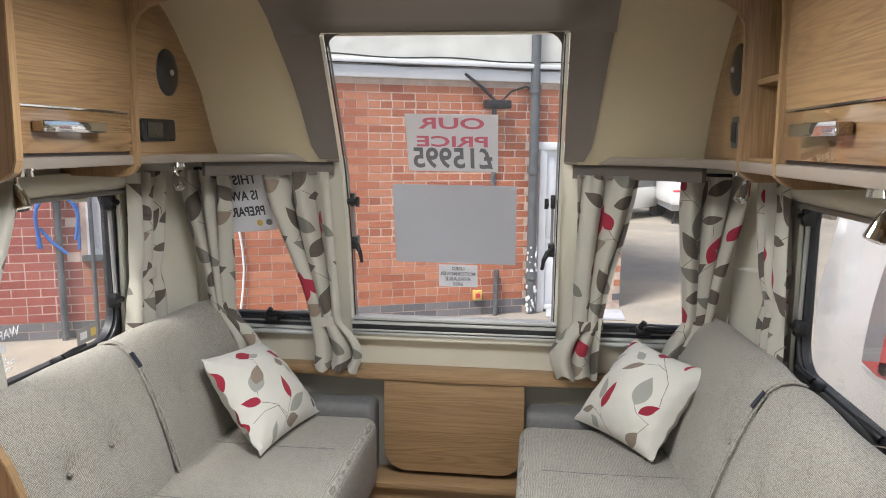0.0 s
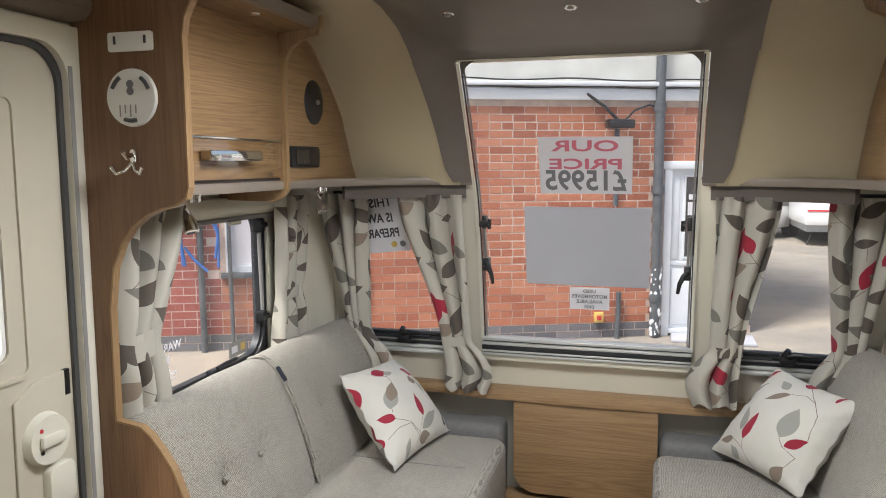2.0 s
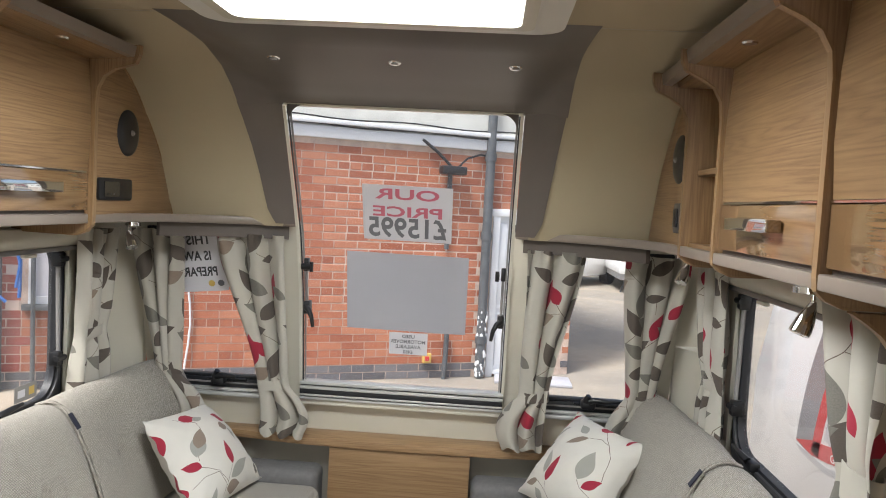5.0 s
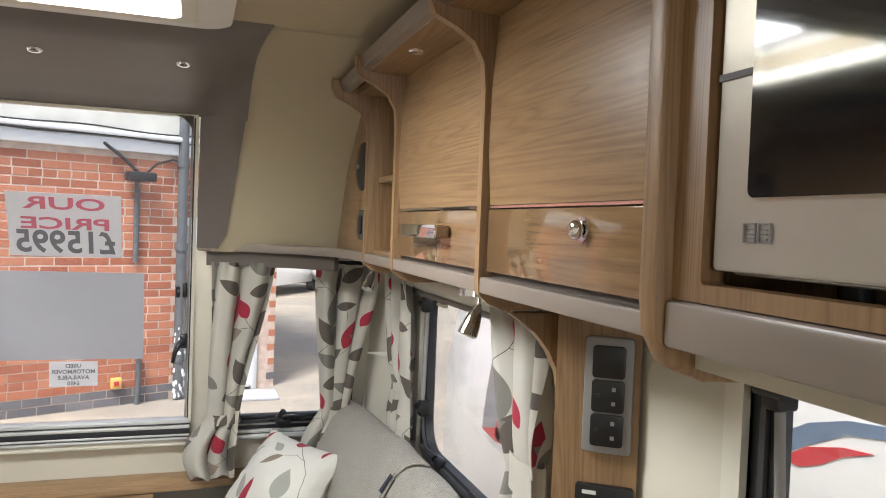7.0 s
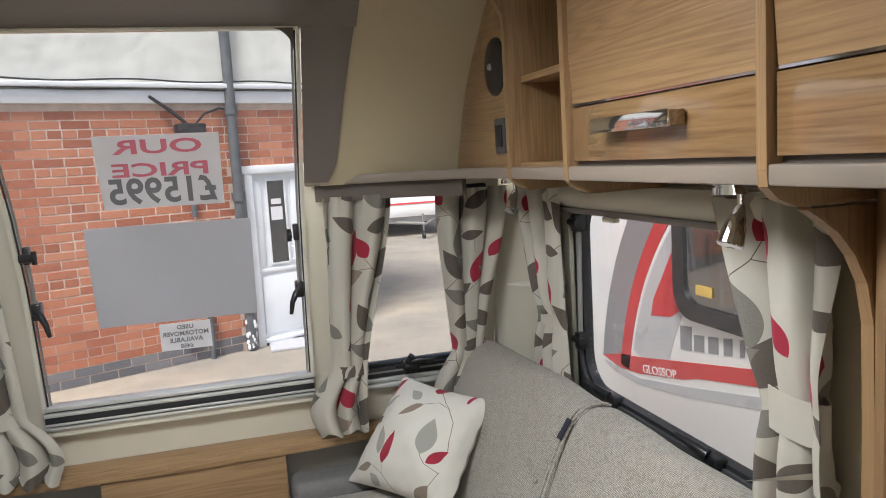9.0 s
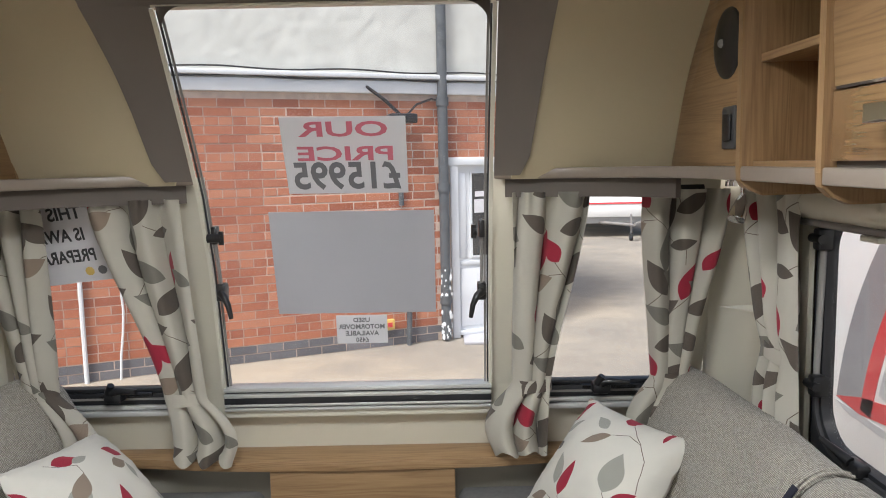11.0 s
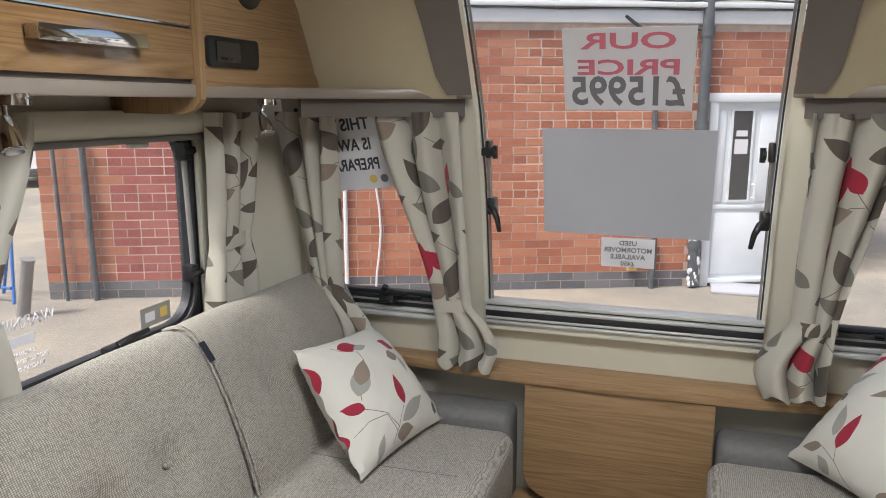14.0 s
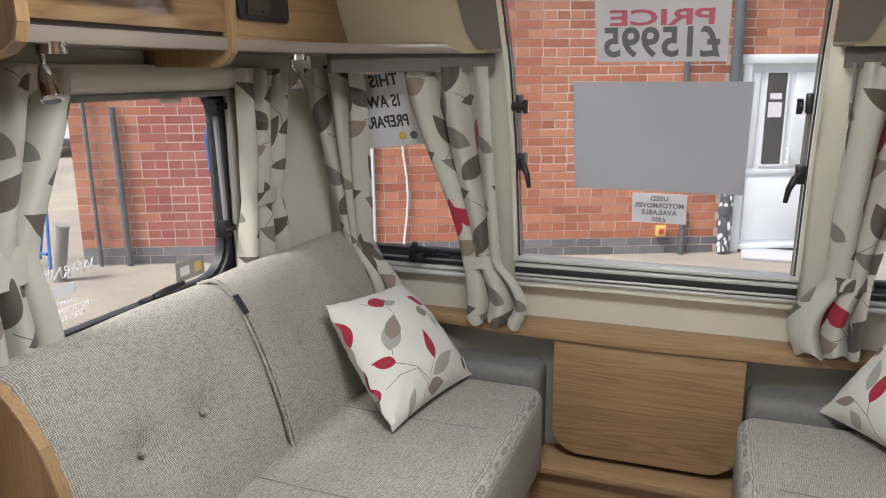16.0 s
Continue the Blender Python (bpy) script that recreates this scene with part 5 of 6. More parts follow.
def cushion(B, R, L, T, label, cloth, du=0.0):
    """A square scatter cushion from its four corners."""
    B, R, L, T = (Vector(p) for p in (B, R, L, T))
    nrm = (R - B).cross(L - B).normalized()
    if nrm.y > 0:
        nrm.negate()
    mid = (B + R + L + T) / 4

    def face(sign):
        def fn(a, b):
            u, v = 2 * a - 1, 2 * b - 1
            pu, pv = u * (1 - 0.06 * (1 - v * v)), v * (1 - 0.06 * (1 - u * u))
            aa, bb = (pu + 1) / 2, (pv + 1) / 2
            p = B * (1 - aa) * (1 - bb) + R * aa * (1 - bb) + L * (1 - aa) * bb + T * aa * bb
            k = max(0.0, (1 - u * u)) ** 0.55 * max(0.0, (1 - v * v)) ** 0.55
            wrinkle = 0.010 * noise.noise(Vector((u * 3 + du * 40, v * 3, sign)))
            return p + nrm * (sign * (0.088 * k + wrinkle * k) + 0.006 * math.sin(21 * u + 3 * du) * math.sin(17 * v + 1.3) * (1 - k))
        return fn
    c = thing("scatter_cushion", (mid.x, mid.y, 0.462), label, "cushion", "leaf print cushions")
    bm = sheet_grid(face(1), 28, 28, lambda a, b: (a * 0.40, b * 0.40))
    part("front_cover", bm, cloth, c)
    bm = sheet_grid(face(-1), 28, 28, lambda a, b: (a * 0.40 + du + 0.2, b * 0.40))
    bmesh.ops.reverse_faces(bm, faces=bm.faces[:])
    part("back_cover", bm, cloth, c)
    return c


cushion((-0.553, 2.378, 0.475), (-0.478, 2.80, 0.475), (-0.80, 2.50, 0.745), (-0.725, 2.85, 0.722), "cream leaf-print cushion leaning on the sofa nearer the doorway", M_PILLOW_A, 0.02)
cushion((0.457, 2.83, 0.485), (0.685, 2.51, 0.475), (0.66, 2.86, 0.785), (0.862, 2.60, 0.755), "cream leaf-print cushion leaning on the sofa nearer the kitchen", M_PILLOW_B, 0.13)

# ---- front chest, sill and flap ----
c = thing("front_chest", (0, 2.9, 0.0), "low oak chest with a taupe front recess between the sofas", "cabinet")
part("recess_panel", boxed(-0.72, 0.72, 2.952, 2.972, 0.21, 0.585), M_CHEST, c)
part("ledge", boxed(-0.40, 0.42, 2.80, 2.952, 0.188, 0.212, bevel=0.004), M_OAK_X, c)
part("drawer_front", boxed(-0.40, 0.42, 2.83, 2.85, 0.02, 0.182, bevel=0.003), M_OAK_X, c)
sill = [(-0.99, 2.965), (-0.80, 2.955), (-0.60, 2.935), (-0.45, 2.912), (-0.30, 2.90), (0.0, 2.893), (0.31, 2.90), (0.46, 2.912), (0.62, 2.935), (0.82, 2.955), (0.99, 2.965)]
edge_f = [(x, y - 0.034) for x, y in ((p.x, p.y) for p in smooth_line([(x, y, 0) for x, y in sill], 40))]
c = thing("window_sill_shelf", (0, 2.95, 0.588), "oak sill shelf with a gently curved front edge", "shelf")
part("board", slab(edge_f + [(0.99, 2.985), (-0.99, 2.985)], "z", 0.591, 0.616, 0.003), M_OAK_X, c)
part("front_edging", slab([(x, y - 0.003) for x, y in edge_f] + [(x, y + 0.001) for x, y in edge_f[::-1]], "z", 0.588, 0.6155, 0.001), M_OAK_X, c, "oak edging on the curved front")
c = thing("table_flap", (0.012, 2.88, 0.24), "oak drop-down table flap hanging below the sill", "table flap")
part("board", slab(rounded(-0.25, 0.276, 0.232, 0.584, (0.003, 0.003, 0.085, 0.085), 8), "y", 2.868, 2.885, 0.003), M_OAK_X, c)
part("hinge_strip", boxed(-0.235, 0.262, 2.872, 2.884, 0.580, 0.5875), M_ALU, c)


# ---- reading lamps ----
def reading_lamp(x, y, s, tilt):
    zt = 1.4035
    c = thing("reading_lamp", (x, y, zt), "small chrome swivel reading lamp under the shelf", "lamp", "reading lamps")
    bm = bmesh.new()
    tube(bm, [(x, y, zt), (x, y, zt - 0.006)], 0.026, 28)
    tube(bm, [(x, y, zt - 0.006), (x, y, zt - 0.009)], 0.022, 28)
    tube(bm, [(x, y, zt - 0.009), (x, y, zt - 0.019)], 0.025, 28)
    part("base", bm, M_CHROME, c)
    ax, ay = x + s * 0.006, y - 0.014
    part("arm", rod([(ax, ay, zt - 0.017), (ax, ay, zt - 0.044), (ax - s * 0.003, ay - 0.003, zt - 0.050)], 0.0045, 10), M_CHROME, c)
    d = Vector((-s * 0.42, -0.18 + tilt, -1)).normalized()
    p = Vector((ax, ay, zt - 0.040))
    bm = rod([p - d * 0.008, p, p + d * 0.012, p + d * 0.029, p + d * 0.044, p + d * 0.054, p + d * 0.056, p + d * 0.049],
             [0.004, 0.008, 0.012, 0.016, 0.018, 0.019, 0.0175, 0.014], 22)
    part("head", bm, M_CHROME, c)
    return c


reading_lamp(-0.855, 1.765, -1, 0.0)
reading_lamp(-0.868, 2.540, -1, -0.1)
reading_lamp(0.872, 1.525, 1, 0.1)
reading_lamp(0.885, 2.43, 1, -0.2)

# ---- entrance door ----
d = thing("door_1", (-WX, 1.29, 0.0), "cream moulded caravan door with a small framed window", "door", kind="structure")
y0, y1, z0, z1 = LDOOR
DX = -1.072
leaf_o = rounded(y0 + 0.004, y1 - 0.018, 0.006, z1 - 0.012, (0.085, 0.03, 0.01, 0.01), 6)
leaf_i = rounded(1.20, 1.392, 1.072, 1.545, 0.022, 6)
part("leaf", ring(leaf_o, leaf_i, "x", DX, DX - 0.03), M_DOORP, d)
part("jamb_trim", ring(rounded(y0 - 0.05, y1 + 0.026, -0.0, z1 + 0.035, 0.004, 6), rounded(y0, y1 - 0.012, 0.01, z1 - 0.008, (0.08, 0.03, 0.004, 0.004), 6), "x", -1.069, -1.045), M_FRAME, d)
part("seal", ring(rounded(y0, y1 - 0.012, 0.005, z1 - 0.008, (0.085, 0.03, 0.005, 0.005), 6), rounded(y0 + 0.014, y1 - 0.026, 0.014, z1 - 0.022, (0.08, 0.03, 0.01, 0.01), 6), "x", -1.062, -1.0715), M_DGREY, d)


def moulding(y0, y1, z0, z1, r, wid=0.012, up=0.008):
    return ring(rounded(y0, y1, z0, z1, r, 6), rounded(y0 + wid, y1 - wid, z0 + wid, z1 - wid, max(0.001, r - wid), 6), "x", DX + up, DX)


part("raised_moulding", moulding(1.145, 1.461, 1.012, 1.627, 0.03, 0.009, 0.006), M_DOORP, d)
part("window_frame", ring(rounded(1.178, 1.412, 1.050, 1.566, 0.035, 6), rounded(1.190, 1.400, 1.062, 1.554, 0.026, 6), "x", DX + 0.010, DX - 0.002), M_DOORP, d)
part("window_reveal", ring(rounded(1.192, 1.398, 1.064, 1.552, 0.026, 6), rounded(1.202, 1.388, 1.074, 1.542, 0.022, 6), "x", DX + 0.004, DX - 0.024), M_WHITE, d, "white stepped window reveal")
part("blind_slot", slab(rounded(1.265, 1.335, 1.030, 1.062, 0.015, 6), "x", DX + 0.012, DX, 0.003), M_DOORP, d)
for yy in (1.285, 1.308):
    part("blind_clip", boxed(DX + 0.011, DX + 0.016, yy - 0.006, yy + 0.006, 1.052, 1.060, bevel=0.002), M_WHITE, d)
q = part("window_pane", pane_sheet(leaf_i, "x", DX - 0.018, (1, 0, 0)), M_GLASS, d)
q.visible_shadow = False
part("window_blind_bar", boxed(DX - 0.012, DX + 0.004, 1.20, 1.392, 1.508, 1.545, bevel=0.004), M_SGREY, d)
part("blind_catch", boxed(DX - 0.008, DX + 0.010, 1.285, 1.312, 1.475, 1.510, bevel=0.003), M_SGREY, d)
part("lower_moulding", moulding(1.01, 1.20, 0.30, 0.985, 0.03), M_DOORP, d)
part("lock_panel", slab([(1.40, 0.60), (1.565, 0.60), (1.565, 1.005), (1.46, 1.0), (1.405, 0.965)], "x", DX + 0.008, DX, 0.004), M_DOORP, d)
bm = bmesh.new()
tube(bm, [(DX + 0.006, 1.478, 0.865), (DX + 0.028, 1.478, 0.865)], [0.062, 0.056], 28)
part("lock_boss", bm, M_FRAME, d, "round cream lock boss")
bm = boxed(DX + 0.027, DX + 0.040, 1.445, 1.512, 0.852, 0.880, bevel=0.006)
part("lock_lever", bm, M_FRAME, d)
for zz, mt in ((0.892, M_RED), (0.842, M_BLACK)):
    part("lock_mark", rod([(DX + 0.026, 1.452, zz), (DX + 0.0295, 1.452, zz)], 0.005, 10), mt, d)
part("jamb_channel", boxed(-1.058, -1.0435, 1.594, 1.606, 0.02, 1.70), M_SGREY, d, "grey channel in the door jamb")
bm = slab(rounded(1.468, 1.545, 0.70, 0.80, 0.02), "x", DX + 0.03, DX, 0.005)
part("door_handle", bm, M_FRAME, d, "moulded cream pull handle")
part("seal_gap", boxed(DX, DX + 0.010, 1.548, 1.562, 0.945, 1.005), M_BLACK, d)
bm = slab([(-1.068, 1.80), (-1.02, 1.805), (-1.0, 1.825), (-1.0, 1.85), (-1.02, 1.868), (-1.068, 1.872)], "y", 0.2, 1.630, 0.003)
single("curtain_rail_over_door", bm, M_SHELF, (-1.05, 0.9, 1.80), "taupe moulded rail above the entrance door", "rail")

# ---- notices stuck to the front panes (printed to be read from outside) ----


def lean_at(prof, z):
    dy = lerp_profile(prof, z + 0.05) - lerp_profile(prof, z - 0.05)
    return math.degrees(math.atan2(-dy, 0.1))


def notice(x, z, w, h, prof, label, mat, lines, off=-0.006, roll=0.0, align="CENTER"):
    """A sheet on the glass; lines: (text, dx, dz, size, material, width factor)."""
    y = lerp_profile(prof, z) + off
    m = Matrix.Translation((x, y, z)) @ Matrix.Rotation(radians(lean_at(prof, z)), 4, "X") @ Matrix.Rotation(radians(roll), 4, "Y")
    n = thing("window_notice", (x, y, z), label, "notice", "window notices")
    bm = boxed(-w / 2, w / 2, -0.0005, 0.0005, -h / 2, h / 2)
    bm.transform(m)
    part("paper", bm, mat, n)
    for (txt, dx, dz, size, tm, sx) in lines:
        words("lettering", txt, size, tm, n, m @ Matrix.Translation((dx, -0.0016, dz)) @ pose(0, 0, 0, 90, 0, 0) @ Matrix.Diagonal((-sx, 1, 1, 1)), (x, y, z), align, bold=0.022)
    return n, m


GLZ = [(yy - 0.004, zz) for yy, zz in PANE]
notice(0.012, 1.468, 0.312, 0.218, GLZ, "white price notice in faded red and grey print, seen from behind", M_PAPER,
       [("OUR", 0.002, 0.074, 0.056, M_PINK, 1.85), ("PRICE", 0.002, 0.006, 0.055, M_PINK, 1.75), ("£15995", 0.0, -0.060, 0.108, M_GREYPRINT, 0.86)], roll=0.5)
notice(0.012, 1.178, 0.44, 0.302, GLZ, "blank pale grey board fixed inside the window", M_BOARD, [], off=-0.010, roll=0.3)
notice(0.022, 0.985, 0.143, 0.085, GLZ, "small grey printed notice half hidden by the board", M_PAPER,
       [("USED", 0.0, 0.028, 0.018, M_GREYPRINT, 1.1), ("MOTORMOVER", 0.0, 0.008, 0.019, M_GREYPRINT, 0.98), ("AVAILABLE", 0.0, -0.012, 0.019, M_GREYPRINT, 1.0), ("£450", 0.0, -0.032, 0.018, M_GREYPRINT, 1.0)], off=-0.004)
n, m = notice(-0.800, 1.240, 0.25, 0.225, FRONT, "white notice in the side pane with black lettering, seen from behind", M_PAPER,
              [("THIS", 0.082, 0.087, 0.050, M_INK, 0.92), ("IS AWAITING", 0.076, 0.025, 0.050, M_INK, 0.80), ("PREPARATION", 0.092, -0.036, 0.050, M_INK, 0.76)], off=0.012, roll=-6, align="LEFT")
for dx, mt in ((0.062, M_YELLOW), (0.098, M_GREYPRINT)):
    bm = bmesh.new()
    bmesh.ops.create_cone(bm, cap_ends=True, segments=9, radius1=0.013, radius2=0.011, depth=0.001)
    bm.transform(m @ Matrix.Translation((dx, -0.0016, -0.082)) @ pose(0, 0, 0, 90, 0, 0))
    part("small_picture", bm, mt, n)
# faint tracker warning on the side pane
c = thing("window_sticker", (-1.087, 1.86, 0.90), "pale warning sticker on the side pane, seen from behind", "sticker")
words("lettering", "WARNING", 0.036, M_PAPER, c, Matrix.Translation((-1.086, 1.935, 0.955)) @ pose(0, 0, 0, 90, 0, 90) @ Matrix.Diagonal((-1, 1, 1, 1)), (-1.087, 1.86, 0.90))
bm = bmesh.new()
box(bm, -1.0868, -1.0858, 1.905, 1.965, 0.908, 0.930, bevel=0.0)
part("caravan_mark", bm, M_PAPER, c)
for k, t in enumerate(("CARAVAN", "PROTECTED WITH A", "TRACKER DEVICE")):
    words("lettering", t, 0.013, M_PAPER, c, Matrix.Translation((-1.086, 1.935, 0.892 - 0.016 * k)) @ pose(0, 0, 0, 90, 0, 90) @ Matrix.Diagonal((-1, 1, 1, 1)), (-1.087, 1.86, 0.90))
c = thing("window_sticker", (-1.087, 2.33, 0.87), "small dark approval sticker on the side pane", "sticker")
part("film", boxed(-1.0868, -1.0858, 2.275, 2.385, 0.842, 0.892), M_SGREY, c)
part("mark", boxed(-1.0855, -1.0850, 2.345, 2.372, 0.855, 0.880), M_YELLOW, c)
part("bars", boxed(-1.0855, -1.0850, 2.29, 2.325, 0.855, 0.878), M_PAPER, c)

# ---- outside ----
GZ = -0.52
gm = bmesh.new()
bmesh.ops.create_grid(gm, x_segments=8, y_segments=8, size=600)
bmesh.ops.translate(gm, verts=gm.verts, vec=(0, 0, GZ))
structure("ground", gm, M_GROUND, "pale worn concrete yard", "ground")

WD = Vector((0.919, 0.394, 0)).normalized()
WN = Vector((WD.y, -WD.x, 0))
WP = Vector((0.235, 9.03, 0))


def on_wall(u, z, out=0.0):
    return WP + WD * u + WN * out + Vector((0, 0, z))


WM = Matrix.Translation(WP) @ Matrix(((WD.x, -WN.x, 0, 0), (WD.y, -WN.y, 0, 0), (0, 0, 1, 0), (0, 0, 0, 1)))   # x along the wall, -y out of it


def wbox(u0, u1, o0, o1, z0, z1, bevel=0.0):
    bm = boxed(u0, u1, -o1, -o0, z0, z1, bevel=bevel)
    bm.transform(WM)
    return bm


U0, U1, ZB = -6.55, 1.22, 2.17
WINU = (-4.78, -4.30, 0.33, 1.55)
DOORU = (0.10, 0.98)
bld = thing("yard_building", WP + Vector((0, 0, GZ)), "old red brick building with white rendered upper wall", "building")
bm = bmesh.new()
for (a, b, c0, d0) in ((U0, WINU[0], GZ, ZB), (WINU[0], WINU[1], GZ, WINU[2]), (WINU[0], WINU[1], WINU[3], ZB), (WINU[1], DOORU[0], GZ, ZB), (DOORU[0], DOORU[1], 1.49, ZB), (DOORU[1], U1, GZ, ZB)):
    box(bm, a, b, -0.0035, 0.22, c0, d0)
box(bm, U0, U1, 0.22, 5.0, GZ, ZB)
bm.transform(WM)
wall = part("wall", bm, M_MORTAR, bld, "mortar bed of the brick wall")
part("pale_pointing", wbox(-6.0, -4.86, 0.0036, 0.0046, GZ + 0.19, ZB), M_POINTING, bld, "pale pink pointing of the newer brickwork")
part("fascia", wbox(U0 - 0.1, U1 + 0.1, 0.0, 0.06, ZB, ZB + 0.13, 0.01), M_WHITEPAINT, bld, "white painted fascia board")
part("eaves_board", wbox(U0 - 0.1, U1 + 0.1, 0.0, 0.11, ZB + 0.15, ZB + 0.20, 0.01), M_WHITEPAINT, bld)
up = sheet_grid(lambda a, b: on_wall(U0 + (U1 - U0) * a, ZB + 0.2 + 3.4 * b, 0.02 + 0.006 * noise.noise(Vector((a * 95, b * 44, 3))) + 0.008 * noise.noise(Vector((a * 230, b * 100, 8)))), 220, 90, None)
part("upper_wall", up, M_RENDER, bld, "rough white rendered upper wall")
part("upper_core", wbox(U0, U1, -5.0, -0.01, ZB, ZB + 3.6), M_RENDER, bld)
bm = bmesh.new()
for k, (z, o) in enumerate(((ZB + 0.14, 0.075), (ZB + 0.225, 0.05))):
    tube(bm, [on_wall(U0 + (U1 - U0) * i / 40, z + 0.012 * math.sin(i * 0.9 + k), o) for i in range(41)], 0.009, 6)
part("cable_run", bm, M_BLACK, bld)
dp = part("downpipe", rod([on_wall(0.0, GZ + 0.02, 0.07), on_wall(0.0, 0.5, 0.07), on_wall(0.0, 3.4, 0.07)], 0.055, 14), M_GREYPIPE, bld, "grey painted iron downpipe")
for z in (-0.1, 1.13, 2.05):
    part("pipe_collar", rod([on_wall(0.0, z, 0.07), on_wall(0.0, z + 0.09, 0.07)], 0.068, 14), M_GREYPIPE, bld)
bm = bmesh.new()
rnd = random.Random(5)
for k in range(34):
    a, z = rnd.uniform(0.2, 2.9), GZ + 0.05 + rnd.random() ** 1.6 * 0.75
    p = on_wall(0.0, z, 0.07) + (WD * math.cos(a) + WN * math.sin(a)) * 0.0555
    bmesh.ops.create_icosphere(bm, subdivisions=1, radius=rnd.uniform(0.008, 0.026), matrix=Matrix.Translation(p) @ Matrix.Diagonal((1, 0.25, 1.5, 1)))
part("flaked_paint", bm, M_WHITEPAINT, bld)
for u, z0, z1, r in ((-3.62, GZ, 1.2, 0.022), (-3.30, GZ, 1.2, 0.012)):
    pts = [on_wall(u + (0.03 * math.sin(3 * z0 + k) if r < 0.02 else 0), z0 + (z1 - z0) * k / 8, 0.035) for k in range(9)]
    part("white_pipe", rod(pts, r, 8), M_WHITEPAINT, bld)
for u, top, r in ((-5.02, 1.9, 0.035), (-4.72, 1.9, 0.022), (-6.08, 1.05, 0.03), (-6.36, 1.9, 0.018)):
    part("black_pipe", rod([on_wall(u, GZ, 0.06), on_wall(u - 0.02, top, 0.06)], r, 10), M_GREYPIPE, bld)
bm = bmesh.new()
tube(bm, [on_wall(-0.44, GZ, 0.06), on_wall(-0.43, -0.20, 0.06), on_wall(-0.43, 0.02, 0.06)], 0.03, 10)
part("cut_pipe", bm, M_GREYPIPE, bld)
part("stop_box", wbox(-0.70, -0.60, 0.0, 0.06, -0.33, -0.22, 0.006), M_YELLOW, bld, "small yellow and red box")
part("stop_box_mark", wbox(-0.68, -0.63, 0.06, 0.066, -0.30, -0.25), M_RED, bld)

w = part("window", ring([(WINU[0], WINU[2]), (WINU[1], WINU[2]), (WINU[1], WINU[3]), (WINU[0], WINU[3])], [(WINU[0] + 0.06, WINU[2] + 0.07), (WINU[1] - 0.06, WINU[2] + 0.07), (WINU[1] - 0.06, WINU[3] - 0.06), (WINU[0] + 0.06, WINU[3] - 0.06)], "y", -0.01, 0.06), M_WHITEPAINT, bld, "white framed window")
w.data.transform(Matrix.Translation(-BASE[bld]) @ WM @ Matrix.Translation(BASE[bld]))
q = wbox(WINU[0] + 0.06, WINU[1] - 0.06, -0.05, -0.03, WINU[2] + 0.07, WINU[3] - 0.06)
part("pane", q, M_PAPER, w, "pane backed by a white net curtain")
part("sill", wbox(WINU[0] - 0.05, WINU[1] + 0.05, 0.0, 0.07, WINU[2] - 0.06, WINU[2], 0.008), M_GREYPIPE, w)

dr = thing("yard_door", on_wall(0.54, GZ), "white double-panelled door with a narrow dark glazed light", "door")
part("frame", wbox(DOORU[0], DOORU[0] + 0.09, -0.05, 0.03, GZ, 1.49, 0.006), M_WHITEPAINT, dr)
part("frame", wbox(DOORU[1] - 0.07, DOORU[1], -0.05, 0.03, GZ, 1.49, 0.006), M_WHITEPAINT, dr)
part("frame_head", wbox(DOORU[0] - 0.03, DOORU[1] + 0.03, -0.05, 0.04, 1.41, 1.50, 0.006), M_WHITEPAINT, dr)
lf = part("leaf", wbox(DOORU[0] + 0.09, DOORU[1] - 0.07, -0.06, -0.02, GZ + 0.03, 1.41), M_WHITEPAINT, dr)
for (a, b, z0, z1) in ((0.205, 0.30, 0.38, 1.33), (0.66, 0.86, 0.38, 1.33)):
    part("upper_panel", wbox(a, b, -0.02, -0.008, z0, z1, 0.008), M_WHITEPAINT, dr)
part("glazed_light", wbox(0.37, 0.575, -0.02, -0.012, 0.40, 1.32), M_DARKIN, dr, "dark glazed light")
part("light_bead", ring([(0.35, 0.38), (0.595, 0.38), (0.595, 1.34), (0.35, 1.34)], [(0.37, 0.40), (0.575, 0.40), (0.575, 1.32), (0.37, 1.32)], "y", 0.02, 0.002), M_WHITEPAINT, dr).data.transform(Matrix.Translation(-BASE[dr]) @ WM @ Matrix.Translation(BASE[dr]))
part("paper_card", wbox(0.40, 0.54, -0.012, -0.008, 0.88, 1.03), M_PAPER, dr)
part("paper_card", wbox(0.41, 0.53, -0.012, -0.008, 1.06, 1.12), M_PAPER, dr)
part("middle_rail", wbox(DOORU[0] + 0.09, DOORU[1] - 0.07, -0.02, -0.006, 0.30, 0.345, 0.004), M_WHITEPAINT, dr)
part("lower_panel", wbox(0.22, 0.86, -0.02, -0.010, -0.40, 0.26, 0.008), M_WHITEPAINT, dr)
part("weather_bar", wbox(DOORU[0] + 0.09, DOORU[1] - 0.07, -0.02, 0.03, GZ + 0.03, GZ + 0.08, 0.01), M_WHITEPAINT, dr)
part("door_handle", rod([on_wall(0.62, 0.42, 0.0), on_wall(0.62, 0.42, 0.05), on_wall(0.62, 0.56, 0.05), on_wall(0.62, 0.56, 0.0)], 0.012, 8), M_WHITEPAINT, dr)
single("door_slab", boxed(0.45, 1.35, 8.75, 9.2, GZ, GZ + 0.035, bevel=0.01), M_BOARD, (0.9, 9.0, GZ), "pale grey slab before the white door", "slab")

